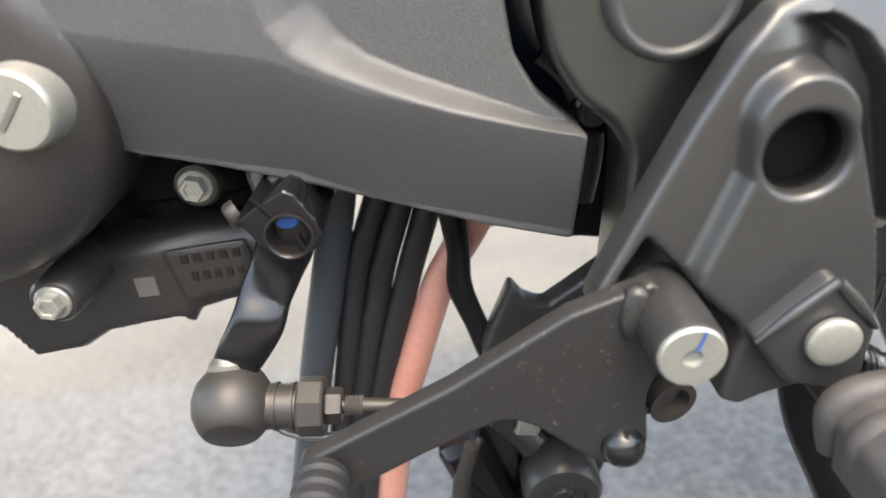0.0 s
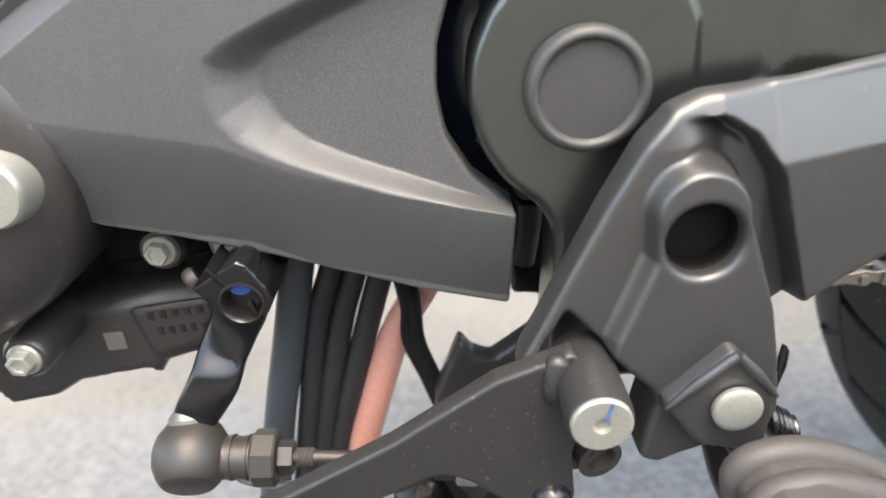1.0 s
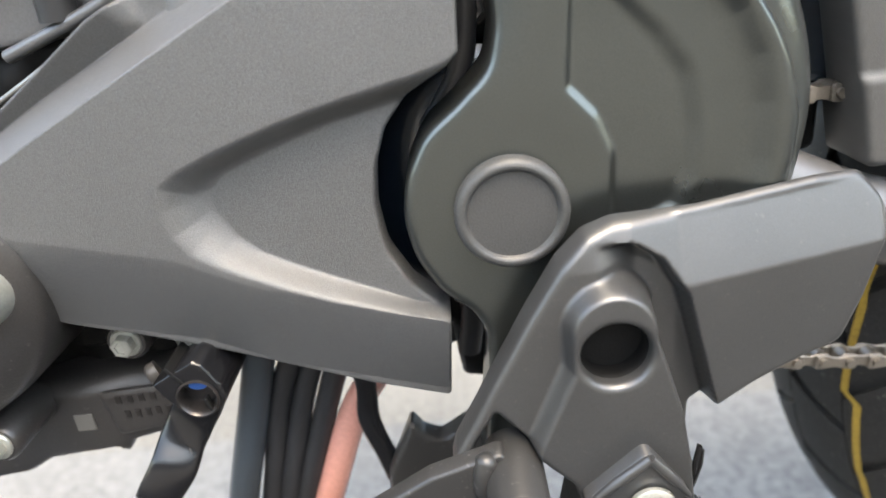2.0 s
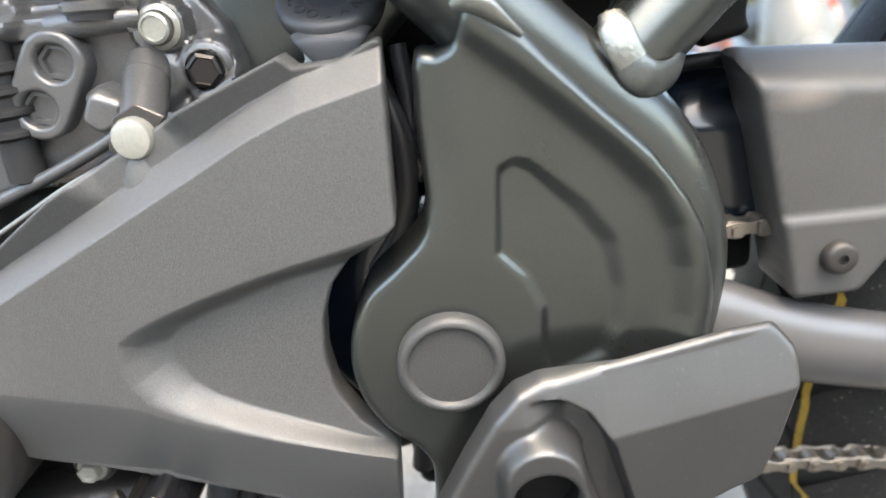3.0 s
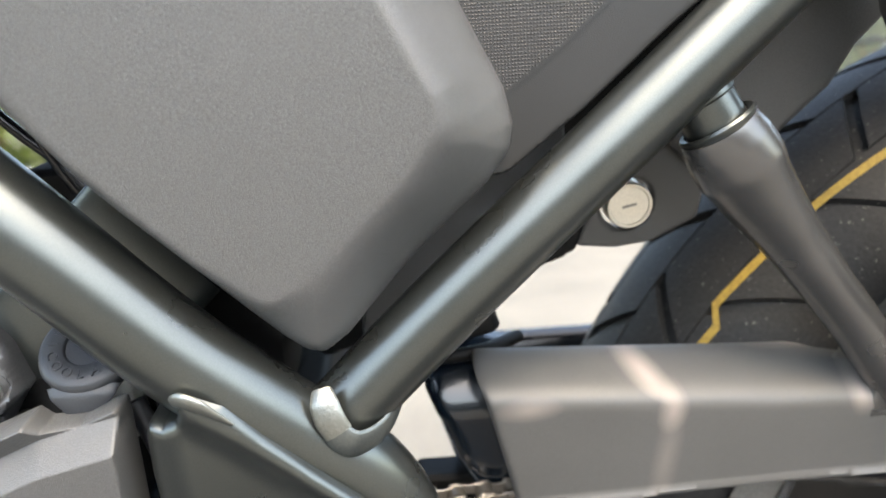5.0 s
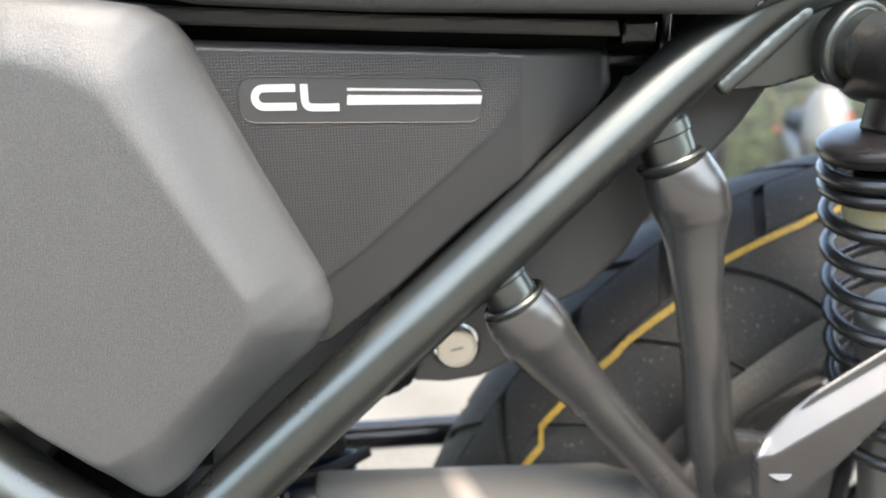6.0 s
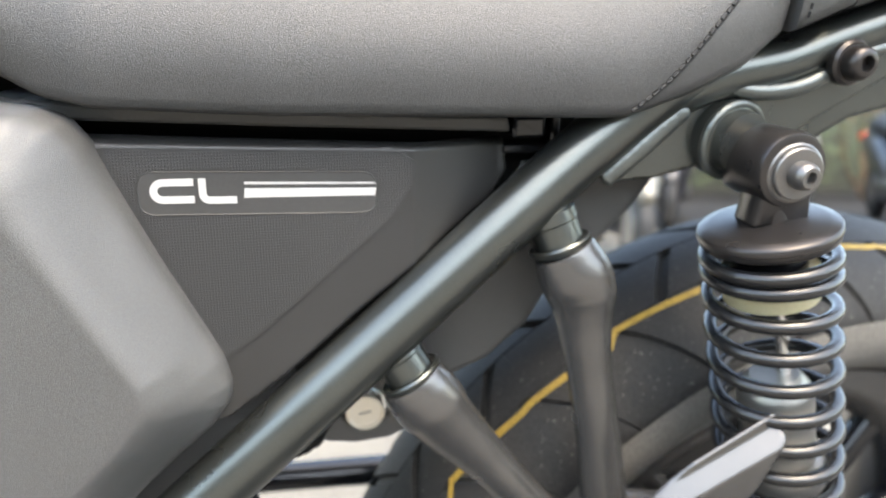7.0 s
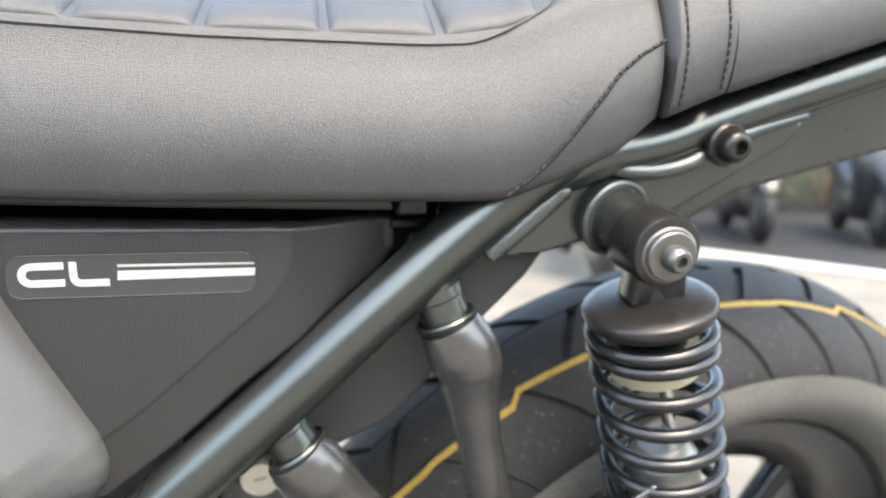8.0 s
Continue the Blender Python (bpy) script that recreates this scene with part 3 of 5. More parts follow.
part("badge_border", sweep([(x, on_panel(x, z) - 1.3, z) for x, z in plate_line + plate_line[:1]], 0.32, n=6, fine=1, ends=False), PANEL, field, "fine raised border")


def stroke(points, half):
    """The outline of a stroke of even width along a line."""
    P = [Vector(p) for p in points]
    up, low = [], []
    for i, p in enumerate(P):
        t = (P[min(i + 1, len(P) - 1)] - P[max(i - 1, 0)]).normalized()
        m = Vector((-t.y, t.x)) * half
        up.append(tuple(p + m))
        low.append(tuple(p - m))
    return up + low[::-1]


arc = [(137.5 + 4.2 * math.cos(radians(a)), 688.2 + 4.2 * math.sin(radians(a))) for a in range(90, 271, 20)]
decal("badge_mark", stroke([(152, 692.2)] + arc + [(152, 683.7)], 1.75), 1.6, WHITE, field, "white open loop mark")
corner = [(159.5 + 3.5 * math.cos(radians(a)), 686.5 + 3.5 * math.sin(radians(a))) for a in range(180, 271, 15)]
decal("badge_mark", stroke([(156, 693.8)] + corner + [(172, 682.7)], 1.75), 1.6, WHITE, field, "white bent mark")
decal("badge_stripe", [(176, 691.4), (240.5, 688.8), (242, 687.9), (176, 690.2)], 1.6, WHITE, field, "thin white stripe")
decal("badge_stripe", [(176, 688.2), (242, 685.9), (241, 682.0), (175.6, 683.6)], 1.6, WHITE, field, "broad white stripe")


# Fuel tank ahead of the seat
def seat_body(x0, x1, low, top_edge, width, crown, n=60, m=26, ends=10.0):
    """A padded body along x: its lower edge, the edge of its top, its half width and its crown are given along x."""
    verts, faces = [], []
    for i in range(n + 1):
        x = x0 + (x1 - x0) * i / n
        zl, zt, w, zc = (np.interp(x, [p[0] for p in c], [p[1] for p in c]) for c in (low, top_edge, width, crown))
        close = min(1, max(0.02, math.sqrt(max(0, 1 - max(0, 1 - min(x - x0, x1 - x) / ends) ** 2))))
        mid = (zl + zt) / 2
        for j in range(m + 1):
            u = j / m
            if u < 0.1:
                y, z = -w * (0.78 + 0.2 * (u / 0.1)), zl + 2 - 2 * (u / 0.1)
            elif u < 0.62:
                s = (u - 0.1) / 0.52
                y = -w * (0.98 + 0.05 * math.sin(math.pi * min(1, s * 1.2)) - 0.17 * s**2.2)
                z = zl + (zt - zl) * s
            else:
                s = (u - 0.62) / 0.38
                y, z = -w * 0.82 * (1 - s), zt + (zc - zt) * math.sin(s * math.pi / 2)
            verts.append((x, y * (0.4 + 0.6 * close), mid + (z - mid) * close))
        for j in range(m, -1, -1):
            xx, yy, zz = verts[i * 2 * (m + 1) + j]
            verts.append((xx, -yy, zz))
    k = 2 * (m + 1)
    for i in range(n):
        faces += [[i * k + j, i * k + (j + 1) % k, (i + 1) * k + (j + 1) % k, (i + 1) * k + j] for j in range(k)]
    faces += [list(range(k)), list(range(n * k, (n + 1) * k))]
    return verts, faces


tank_shell = part("fuel_tank", seat_body(-420, 42, [(-420, 800), (-330, 770), (-60, 757), (42, 762)], [(-420, 850), (-250, 860), (42, 812)], [(-420, 90), (-300, 150), (-120, 146), (42, 92)], [(-420, 900), (-260, 960), (42, 828)], n=60, m=30, ends=40), PANEL, bike, "satin black fuel tank", sharp=70)
tank_shell.matrix_basis = Matrix.Translation(Vector((578, 65, 0)) * UNIT) @ Matrix.Rotation(0.185, 4, "Z") @ Matrix.Translation(Vector((-578, 0, 0)) * UNIT)


# Seat: a padded body with a stitched rear corner, top pads, strap and rear pad
seat = part("seat", seat_body(30, 459, [(30, 775), (61, 750), (78, 741), (90, 734), (113, 729), (190, 725), (369, 722), (402, 733), (432, 747), (459, 772)],
                              [(30, 815), (140, 808), (222, 804), (335, 802), (372, 807), (407, 822), (459, 838)], [(30, 95), (113, 110), (350, 112), (459, 108)], [(30, 830), (222, 822), (372, 832), (459, 862)], n=90, m=34), SEAT, bike, "black grained vinyl rider seat", sharp=70)


def seat_top(x, v):
    """A place on the top of the rider seat: v runs from -1 at its left edge to 1 at its right edge."""
    zt = np.interp(x, [30, 140, 222, 335, 372, 407, 459], [815, 808, 804, 802, 807, 822, 838])
    zc = np.interp(x, [30, 222, 372, 459], [830, 822, 832, 862])
    w = np.interp(x, [30, 113, 350, 459], [95, 110, 112, 108])
    return w * 0.82 * v, zt + (zc - zt) * math.sin((1 - abs(v)) * math.pi / 2)


def cushion(x0, x1, n=14, m=40, high=5.5):
    """A quilted pad on the seat: domed, with rounded borders that dip into the seat."""
    verts, faces = [], []
    for i in range(n + 1):
        a = 2 * i / n - 1
        for j in range(m + 1):
            b = 2 * j / m - 1
            b = math.copysign(1 - (1 - abs(b)) ** 1.6, b)
            aa = math.copysign(1 - (1 - abs(a)) ** 1.6, a)
            x = (x0 + x1) / 2 + (x1 - x0) / 2 * aa
            y, z = seat_top(x, 0.97 * b)
            lift = high * (1 - aa**6) ** 0.5 * (1 - b**14) ** 0.5 - 1.2
            verts.append((x, y - (0.5 * lift if b < -0.8 else 0), z + lift))
    k = m + 1
    for i in range(n):
        faces += [[i * k + j, (i + 1) * k + j, (i + 1) * k + j + 1, i * k + j + 1] for j in range(m)]
    return verts, faces


for x0, x1 in ((58, 109), (112, 164), (167, 221), (224, 279), (282, 336), (339, 389)):
    part("seat_pad", cushion(x0, x1), SEAT, seat, sharp=70)
part("pad_seam", sweep([(x, seat_top(x, -1)[0] - 1.0, seat_top(x, -1)[1] - 3.0) for x in range(40, 380, 20)] + [(392, -86, 818), (404, -70, 834), (408, -50, 842)], 0.7, n=8, fine=3), SEAT, seat, "sewn seam line round the pads")


def stitches(points, gap=3.4, length=2.4, r=0.45):
    """Single stitches along a line, each a small rounded thread."""
    P = [Vector(p) for p in points]
    out, carry = [], 0.0
    for a, b in zip(P, P[1:]):
        d = (b - a).normalized()
        s = carry
        while s < (b - a).length:
            out.append(sweep([a + d * s, a + d * (s + length)], r, n=6, fine=1))
            s += gap
        carry = s - (b - a).length
    return joined(*out)


def seat_side(x, z):
    w = np.interp(x, [30, 113, 350, 459], [95, 110, 112, 108])
    zl = np.interp(x, [30, 61, 78, 90, 113, 190, 369, 402, 432, 459], [775, 750, 741, 734, 729, 725, 722, 733, 747, 772])
    zt = np.interp(x, [30, 140, 222, 335, 372, 407, 459], [815, 808, 804, 802, 807, 822, 838])
    s = (z - zl) / (zt - zl)
    return -w * (0.98 + 0.05 * math.sin(math.pi * min(1, max(0, s) * 1.2)) - 0.17 * max(0, s) ** 2.2)


seam = [(371, 726), (380, 733), (389, 741), (400, 754), (411, 768), (419, 778), (427, 788), (438, 797), (448, 803)]
part("stitching", stitches([(x, seat_side(x, z) - 0.6, z) for x, z in seam], gap=4.4, length=3.1, r=1.0), THREAD, seat, "black stitched seam")
part("seam", sweep([(x + 1.6, seat_side(x + 1.6, z) + 0.5, z) for x, z in seam], 0.7, n=8, fine=4), THREAD, seat, "dark sewn seam line")
strap = part("seat_strap", seat_body(452, 488, [(452, 763), (488, 778)], [(452, 846), (488, 858)], [(452, 113), (488, 113)], [(452, 872), (488, 880)], n=14, m=26, ends=3), SEAT, bike, "black vinyl seat strap", sharp=70)


def strap_side(x, z):
    zl, zt = 763 + (x - 452) * 0.417, 846 + (x - 452) * 0.333
    q = min(1, max(0, (z - zl) / (zt - zl)))
    return -113 * (0.98 + 0.05 * math.sin(math.pi * min(1, q * 1.2)) - 0.17 * q**2.2)


for x in (459, 481):
    part("stitching", stitches([(x, strap_side(x, z) - 0.5, z) for z in range(int(770 + (x - 452) * 0.4), 858, 4)], gap=4.2, length=2.8, r=0.7), THREAD, strap)
part("passenger_seat", seat_body(480, 760, [(480, 773), (586, 806), (760, 850)], [(489, 850), (760, 905)], [(489, 108), (760, 95)], [(489, 880), (760, 930)], n=30, m=26), SEAT, bike, "black grained vinyl passenger seat", sharp=70)
# Black filler added for the shaded gap between passenger seat and rail.
part("seat_gap_filler", sweep([(430, -56, 752), (470, -58, 772), (560, -58, 800), (760, -56, 850)], [16, 22, 24, 24], n=16), MATTE, bike, "black filler in the shaded gap under the passenger seat")
part("seat_base", relief(rounded([(60, 733), (96, 729), (200, 724), (313, 720, 1), (314.5, 712.5, 1), (200, 716.5), (96, 721), (60, 724)]), -85, None, step=1.4, back=40, edge=1.2), SEATBASE, bike, "grey plastic seat base edge")
part("seat_bracket", joined(box((326, -70, 714), (18, 26, 12), 2), box((343, -66, 712), (5, 20, 24), 1.2), box((330, -62, 700), (30, 14, 6), 1.5)), BLACK, bike, "black seat bracket")

# Rear seat rail, shock mount and rear fender
rail = part("seat_rail", sweep([(395, -82, 727), (432, -82, 741), (470, -82, 749), (508, -82, 763), (600, -82, 792), (760, -80, 842)], [14, 14, 13, 12.5, 13, 13], n=28), FRAME, bike, "dark satin seat rail tube")
part("rail_gusset", relief(rounded([(368, 687, 2), (412, 726, 4), (436, 738, 3), (470, 745, 3), (462, 700, 10), (433, 693, 6), (400, 685, 3), (376, 683.5, 2)]), -87, None, step=1.5, back=8, edge=2), FRAME, rail, "welded shock mount plate")
part("weld", bead([(367, -90, 684.5), (374, -91, 691), (388, -92, 704), (402, -92, 717), (413, -91, 726)], 5.2, wave=0.04, flat=0.6), WELD, rail, "painted weld seam")
part("rail_flange", sweep([(434, -88, 736), (454, -90, 733), (481, -90, 737), (514, -88, 753), (556, -85, 764)], [4.5, 5, 5, 4.5, 3], n=14), WELD, rail, "bright edged rail flange")
part("rail_plate", relief(rounded([(439, 739, 3), (481, 744), (518, 756), (550, 767, 2), (556, 757, 3), (548, 747, 5), (482, 709, 8), (462, 704, 6), (446, 716, 6)]), -86, None, step=1.6, back=8, edge=2.5), FRAME, rail, "pressed rail side plate")
part("mount_boss", lathe([(22.5, -6), (22.5, 2), (21, 5), (18, 6), (17, 12)], (441, -86, 707), (0.25, -0.95, -0.1), n=36), FRAME, rail)
part("weld", sweep(ring_points((441.5, -90, 706.5), (0.25, -0.95, -0.1), 20.5, 0, 360, 25), 2.6, n=12, fine=2, ends=False), WELD, rail, "painted weld ring")
part("washer", lathe([(12.5, -3), (12.5, 2), (11, 3.5), (0, 3.5)], (501, -95, 749), (0.1, -1, 0), n=32), SHOCKSTEEL, rail)
cap_bolt(rail, (502, -98, 749), 9.5, SHOCKSTEEL, (0.1, -1, 0), label="dark socket bolt", h=9)
part("fender_side", relief(rounded([(440, 740, 4), (486, 752), (564, 776), (640, 800), (780, 844), (780, 778), (630, 741), (526, 715, 8), (494, 696, 6), (458, 706, 6)]), -74, None, step=2.5, back=10, edge=2), FRAME, bike, "dark satin rear fender stay plate")
shock = part("shock_absorber", lathe([(4.2, 0), (4.2, -250)], (457, -112, 690), (-0.22, 0, 0.976), n=16), CHROME, bike, "black coil spring rear shock absorber")
AX = Vector((-0.22, 0.0, 0.976)).normalized()
TOP = Vector((457, -112, 662))
part("spring_seat", lathe([(10, 20), (12, 6), (20, 4.6), (30, 3.4), (36, 2.0), (37.4, 0.6), (37.4, -2.6), (36.2, -3.4), (36.2, -6.2), (35, -7.4), (30, -8), (0, -8)], TOP, AX, n=56), SHOCKSTEEL, shock, "turned dark spring seat", sharp=50)
eye = part("shock_eye", joined(lathe([(15, -34), (18, -32), (20, -26), (20.8, -14), (20.8, 9), (19.6, 11.4), (17.5, 12), (0, 12)], (457, -112, 696), (0.08, -1, 0), n=48), slab(rounded([(-17, -14, 3), (17, -14, 3), (15, 2), (18, 20, 4), (-18, 20, 4), (-15, 2)]), (458, -101, 678), thick=22, bevel=2.5)), SHOCKSTEEL, shock, "dark forged top eye", sharp=45)
part("washer", joined(lathe([(16, 0), (16, 2.2), (15, 3), (0, 3)], (458, -123, 695), n=40), lathe([(14, 3), (14, 4.6), (13.2, 5.4), (0, 5.4)], (458.4, -123, 695), n=40)), TURNED, eye, "turned grey washer")
cap_bolt(eye, (458.8, -128, 695), 7.6, TURNED, (0.12, -1, -0.04), label="dark socket bolt", h=8, socket=0.42)


def coil(r, wire, turns, pitch, n=26):
    s = AX.orthogonal().normalized()
    o = AX.cross(s)
    pts = []
    for k in range(int(turns * n) + 1):
        a = 2 * math.pi * k / n
        drop = pitch * (k / n) if k / n > 1.6 else (k / n) * wire * 2.05
        drop += (wire * 2.05 - pitch) * 1.6 if k / n > 1.6 else 0
        pts.append(TOP - AX * (12 + drop) + (s * math.cos(a) + o * math.sin(a)) * r)
    return sweep(pts, wire, n=12, fine=1)


part("spring", coil(34.0, 4.2, 10, 20.5), SPRING, shock, "glossy black coil spring", sharp=80)
part("label_band", lathe([(26, 0), (26, -18)], TOP - AX * 24, AX, n=36), CREAM, shock, "cream label band")
part("bump_stop", lathe([(20, 0), (20, -30), (12, -40), (0, -40)], TOP - AX * 8, AX, n=28), BLACK, shock)
part("damper_body", lathe([(0, 0), (14, 0), (20, -8), (22, -12), (22, -60), (28, -62), (28, -75), (22, -78), (22, -160)], TOP - AX * 95, AX, n=36), ROD, shock, "polished damper body")

# Passenger peg stay: two struts from the rear tube
stay = part("passenger_peg_stay", sweep([(258, -103, 578), (263, -103, 570), (270, -103, 560), (281, -102, 545), (304, -100, 517), (326, -99, 490), (347, -98, 464), (376, -98, 425), (398, -98, 395)], [18, 20.4, 21, 18.4, 14.4, 13.2, 13.2, 14, 15], n=36, flat=0.85), STRUT, bike, "dark cast passenger foot peg stay")
part("strut", sweep([(346, -94, 647), (350, -95, 639), (354, -96, 631), (358, -96, 621), (361, -97, 602), (366, -98, 571), (376, -98, 523), (385, -98, 472), (400, -98, 410)], [17.6, 19.8, 21, 20.4, 16, 13.4, 13.8, 15.5, 17], n=36, flat=0.85), STRUT, stay)
part("web", relief(rounded([(360, 440), (382, 488, 8), (400, 480, 14), (420, 476), (470, 470), (470, 410), (350, 410)]), -104, None, step=2, back=10, edge=3), STRUT, stay)
for at, ax in (((259, -100, 578), (-0.5, 0.16, 0.85)), ((345, -90, 649), (-0.35, 0.16, 0.92))):
    part("collar", lathe([(16, -4), (18, -1.4), (18.4, 0.6), (17.4, 1.8), (15.4, 1.4), (14.2, 0), (14.2, 13), (15.2, 14), (15.2, 20), (13, 22), (12.4, 28)], at, ax, n=36), FRAME, stay, "machined collar")
part("peg_guard", relief(rounded([(380, 500, 6), (416, 531, 4), (462, 560, 2), (467, 548, 4), (453, 516, 6), (430, 490), (404, 466), (385, 470, 6)]), -150, lambda x, z: 9.0 * np.clip((z - np.interp(x, [390, 467], [500, 545])) / 11.0, 0, 1), step=1.2, back=6, edge=1.4), STRUT, stay, "dark passenger heel guard")
part("guard_arm", sweep([(396, -104, 450), (394, -125, 470), (396, -146, 492)], [14, 11, 9], n=20), STRUT, stay)

# Chain guard, chain, swingarm
guard_side = rounded([(142, 459, 5), (300, 447), (470, 436), (472, 374), (312, 378), (232, 377), (204, 339, 5), (171, 338, 4), (163, 378), (156, 410), (148, 444, 6)])
chain_guard = part("chain_guard", relief(guard_side, -104, lambda x, z: 30.0 * smooth((z - np.interp(x, [140, 310, 470], [438, 421, 412])) / 26.0) ** 2 - 3.0 * smooth((382 - z) / 4.0), step=2.0, back=34, edge=2), GUARD, bike, "satin black chain guard", sharp=60)
cap_bolt(chain_guard, (190, -108, 360), 8.5, STEEL, label="dark button bolt", h=5, socket=0.3)
part("swingarm", sweep([(40, -92, 352), (120, -94, 331), (175, -95, 309), (250, -91, 288), (340, -80, 262), (480, -60, 240), (597, -42, 226)], [24, 23, 22, 22, 22, 22, 26], n=36, flat=0.75), SWING, bike, "silver grey swingarm tube")


def chain_link(outer):
    w = 4.4 if outer else 2.9
    shape = rounded([(-12.4, -4.2, 4), (-8, -4.4), (0, -2.9, 6), (8, -4.4), (12.4, -4.2, 4), (12.4, 4.2, 4), (8, 4.4), (0, 2.9, 6), (-8, 4.4), (-12.4, 4.2, 4)])
    near = slab(shape, (0, -w * 1.25, 0), thick=1.6, bevel=0.3)
    far = slab(shape, (0, w * 1.25 + 1.6, 0), thick=1.6, bevel=0.3)
    pins = [lathe([(2.6, -9), (2.6, 9)], (x, 0, 0), n=12) for x in (-7.94, 7.94)]
    rollers = [lathe([(5.0, -3), (5.0, 3)], (x, 0, 0), n=14) for x in (-7.94, 7.94)] if not outer else []
    return joined(near, far, *(pins if outer else rollers))


chain = tagged(new("drive_chain"), "grey steel drive chain")
chain.parent = bike
link_mesh = [part("chain_link", chain_link(o), CHAIN, chain) for o in (0, 1)]
runs = [((60, 375.5), (620, 350)), ((40, 239), (600, 155))]
first = True
for (ax, az), (bx, bz) in runs:
    d = Vector((bx - ax, bz - az))
    for i in range(int(d.length / 15.875)):
        p = Vector((ax, az)) + d.normalized() * 15.875 * i
        if first and i < 2:
            ob = link_mesh[i]
        else:
            ob = new("chain_link", link_mesh[i % 2].data)
            ob.parent = chain
        ob.matrix_basis = pose(p.x * UNIT, (-86 + 0.076 * max(0, p.x - 120)) * UNIT, p.y * UNIT, 0, -math.degrees(math.atan2(d.y, d.x)), 4.3 if p.x > 120 else 0)
    first = False

part("chain_slider", relief(rounded([(118, 447, 6), (142, 453, 6), (168, 448), (172, 362), (146, 362), (132, 389, 8), (125, 413, 8), (118, 431, 8)]), -76, lambda x, z: 26.0 * np.clip((z - 418) / 34.0, 0, 1) ** 1.6, step=1.4, back=40, edge=10), BLUEBLACK, bike, "black rubber chain slider block")
part("front_sprocket_plate", relief(rounded([(110, 366, 4), (172, 364, 4), (172, 334, 6), (100, 330, 6)]), -58, None, step=3, back=20, edge=3), MATTE, bike, "black plate behind the chain")
part("brake_pipe", sweep([(92, -70, 448), (120, -66, 452), (150, -62, 452), (176, -40, 448)], 4, n=12), MATTE, bike, "thin black pipe")

part("exhaust_pipe", sweep([(40, 96, 356), (120, 104, 364), (215, 109, 360), (330, 112, 358), (480, 116, 384), (640, 120, 410)], [13, 13, 13, 15, 22, 26], n=28), EXHAUST, bike, "dark steel exhaust pipe on the far side")

# Rear wheel
AXLE = (578, 65, 232)
WHEEL = Matrix.Translation(Vector(AXLE) * UNIT) @ Matrix.Rotation(0.185, 4, "Z") @ Matrix.Rotation(0.061, 4, "X") @ Matrix.Translation(-Vector(AXLE) * UNIT)


def turned_about_axle(profile, n=120, close=True):
    """A ring about the axle: rows of radius and y."""
    verts, faces, m = [], [], len(profile)
    for k in range(n):
        a = 2 * math.pi * k / n
        verts += [(AXLE[0] + r * math.cos(a), AXLE[1] + y, AXLE[2] + r * math.sin(a)) for r, y in profile]
    for k in range(n):
        for j in range(m if close else m - 1):
            faces.append([k * m + j, k * m + (j + 1) % m, ((k + 1) % n) * m + (j + 1) % m, ((k + 1) % n) * m + j])
    return verts, faces


def tread_radius(y):
    return 290.5 + math.sqrt(max(0, 1 - (y / 93.0) ** 2)) * 98


carcass = [(tread_radius(y) - 5, y) for y in np.linspace(-88, 88, 29)] + [(312, 90), (292, 80), (271, 60), (271, -60), (292, -80), (312, -90)]
tyre = part("tyre", turned_about_axle(carcass), TYRE, bike, "black grooved rear road tyre", sharp=50)
tyre.matrix_basis = WHEEL


part("sidewall", turned_about_axle([(334, -88.2), (322, -91.2), (308, -91.4), (292, -82.5), (276, -63.5), (275, -60), (292, -79), (314, -88.5)]), SIDEWALL, tyre, "dusty tyre sidewall", sharp=50)


def tread_block(a0, a1, rows):
    """A raised tread block between slanted grooves: rows of y and angle shift."""
    top, low = [], []
    n = 6
    grid = []
    for y, shift in rows:
        grid.append([(a0 + shift + (a1 - a0) * i / n, y) for i in range(n + 1)])
    verts, faces = [], []
    for lift in (0.0, -6.0):
        for row in grid:
            for a, y in row:
                r = tread_radius(y) + lift
                verts.append((AXLE[0] + r * math.cos(a), AXLE[1] + y, AXLE[2] + r * math.sin(a)))
    m, k = n + 1, len(rows)
    half = m * k
    for j in range(k - 1):
        for i in range(n):
            q = [j * m + i, j * m + i + 1, (j + 1) * m + i + 1, (j + 1) * m + i]
            faces.append(q)
    edge = [i for i in range(m)] + [j * m + n for j in range(1, k)] + [(k - 1) * m + i for i in range(n - 1, -1, -1)] + [j * m for j in range(k - 2, 0, -1)]
    for a, b in zip(edge, edge[1:] + edge[:1]):
        faces.append([a, b, b + half, a + half])
    return verts, faces


def turn_about_axle(a):
    c = Vector((AXLE[0], 0, AXLE[2])) * UNIT
    return Matrix.Translation(c) @ Matrix.Rotation(-a, 4, "Y") @ Matrix.Translation(-c)


COUNT = 30
STEP = 2 * math.pi / COUNT
kinds = []
for rows in ([(y, 0.0030 * (y + 40)) for y in np.linspace(-86, -41, 9)], [(y, -0.0022 * (y + 38)) for y in np.linspace(-40, -1.5, 8)], [(y, 0.0022 * (y + 38)) for y in np.linspace(0, 38, 8)], [(y, 0.0018 * (y - 38)) for y in np.linspace(40, 86, 9)]):
    kinds.append(part("tread_block", tread_block(0, STEP - 0.028, rows), TYRE, tyre, sharp=30))
for i, ob in enumerate(kinds):
    for k in range(COUNT):
        o = ob if k == 0 else new("tread_block", ob.data)
        o.parent = tyre
        o.matrix_basis = turn_about_axle(STEP * (k + (0.4 if i % 2 else 0)))


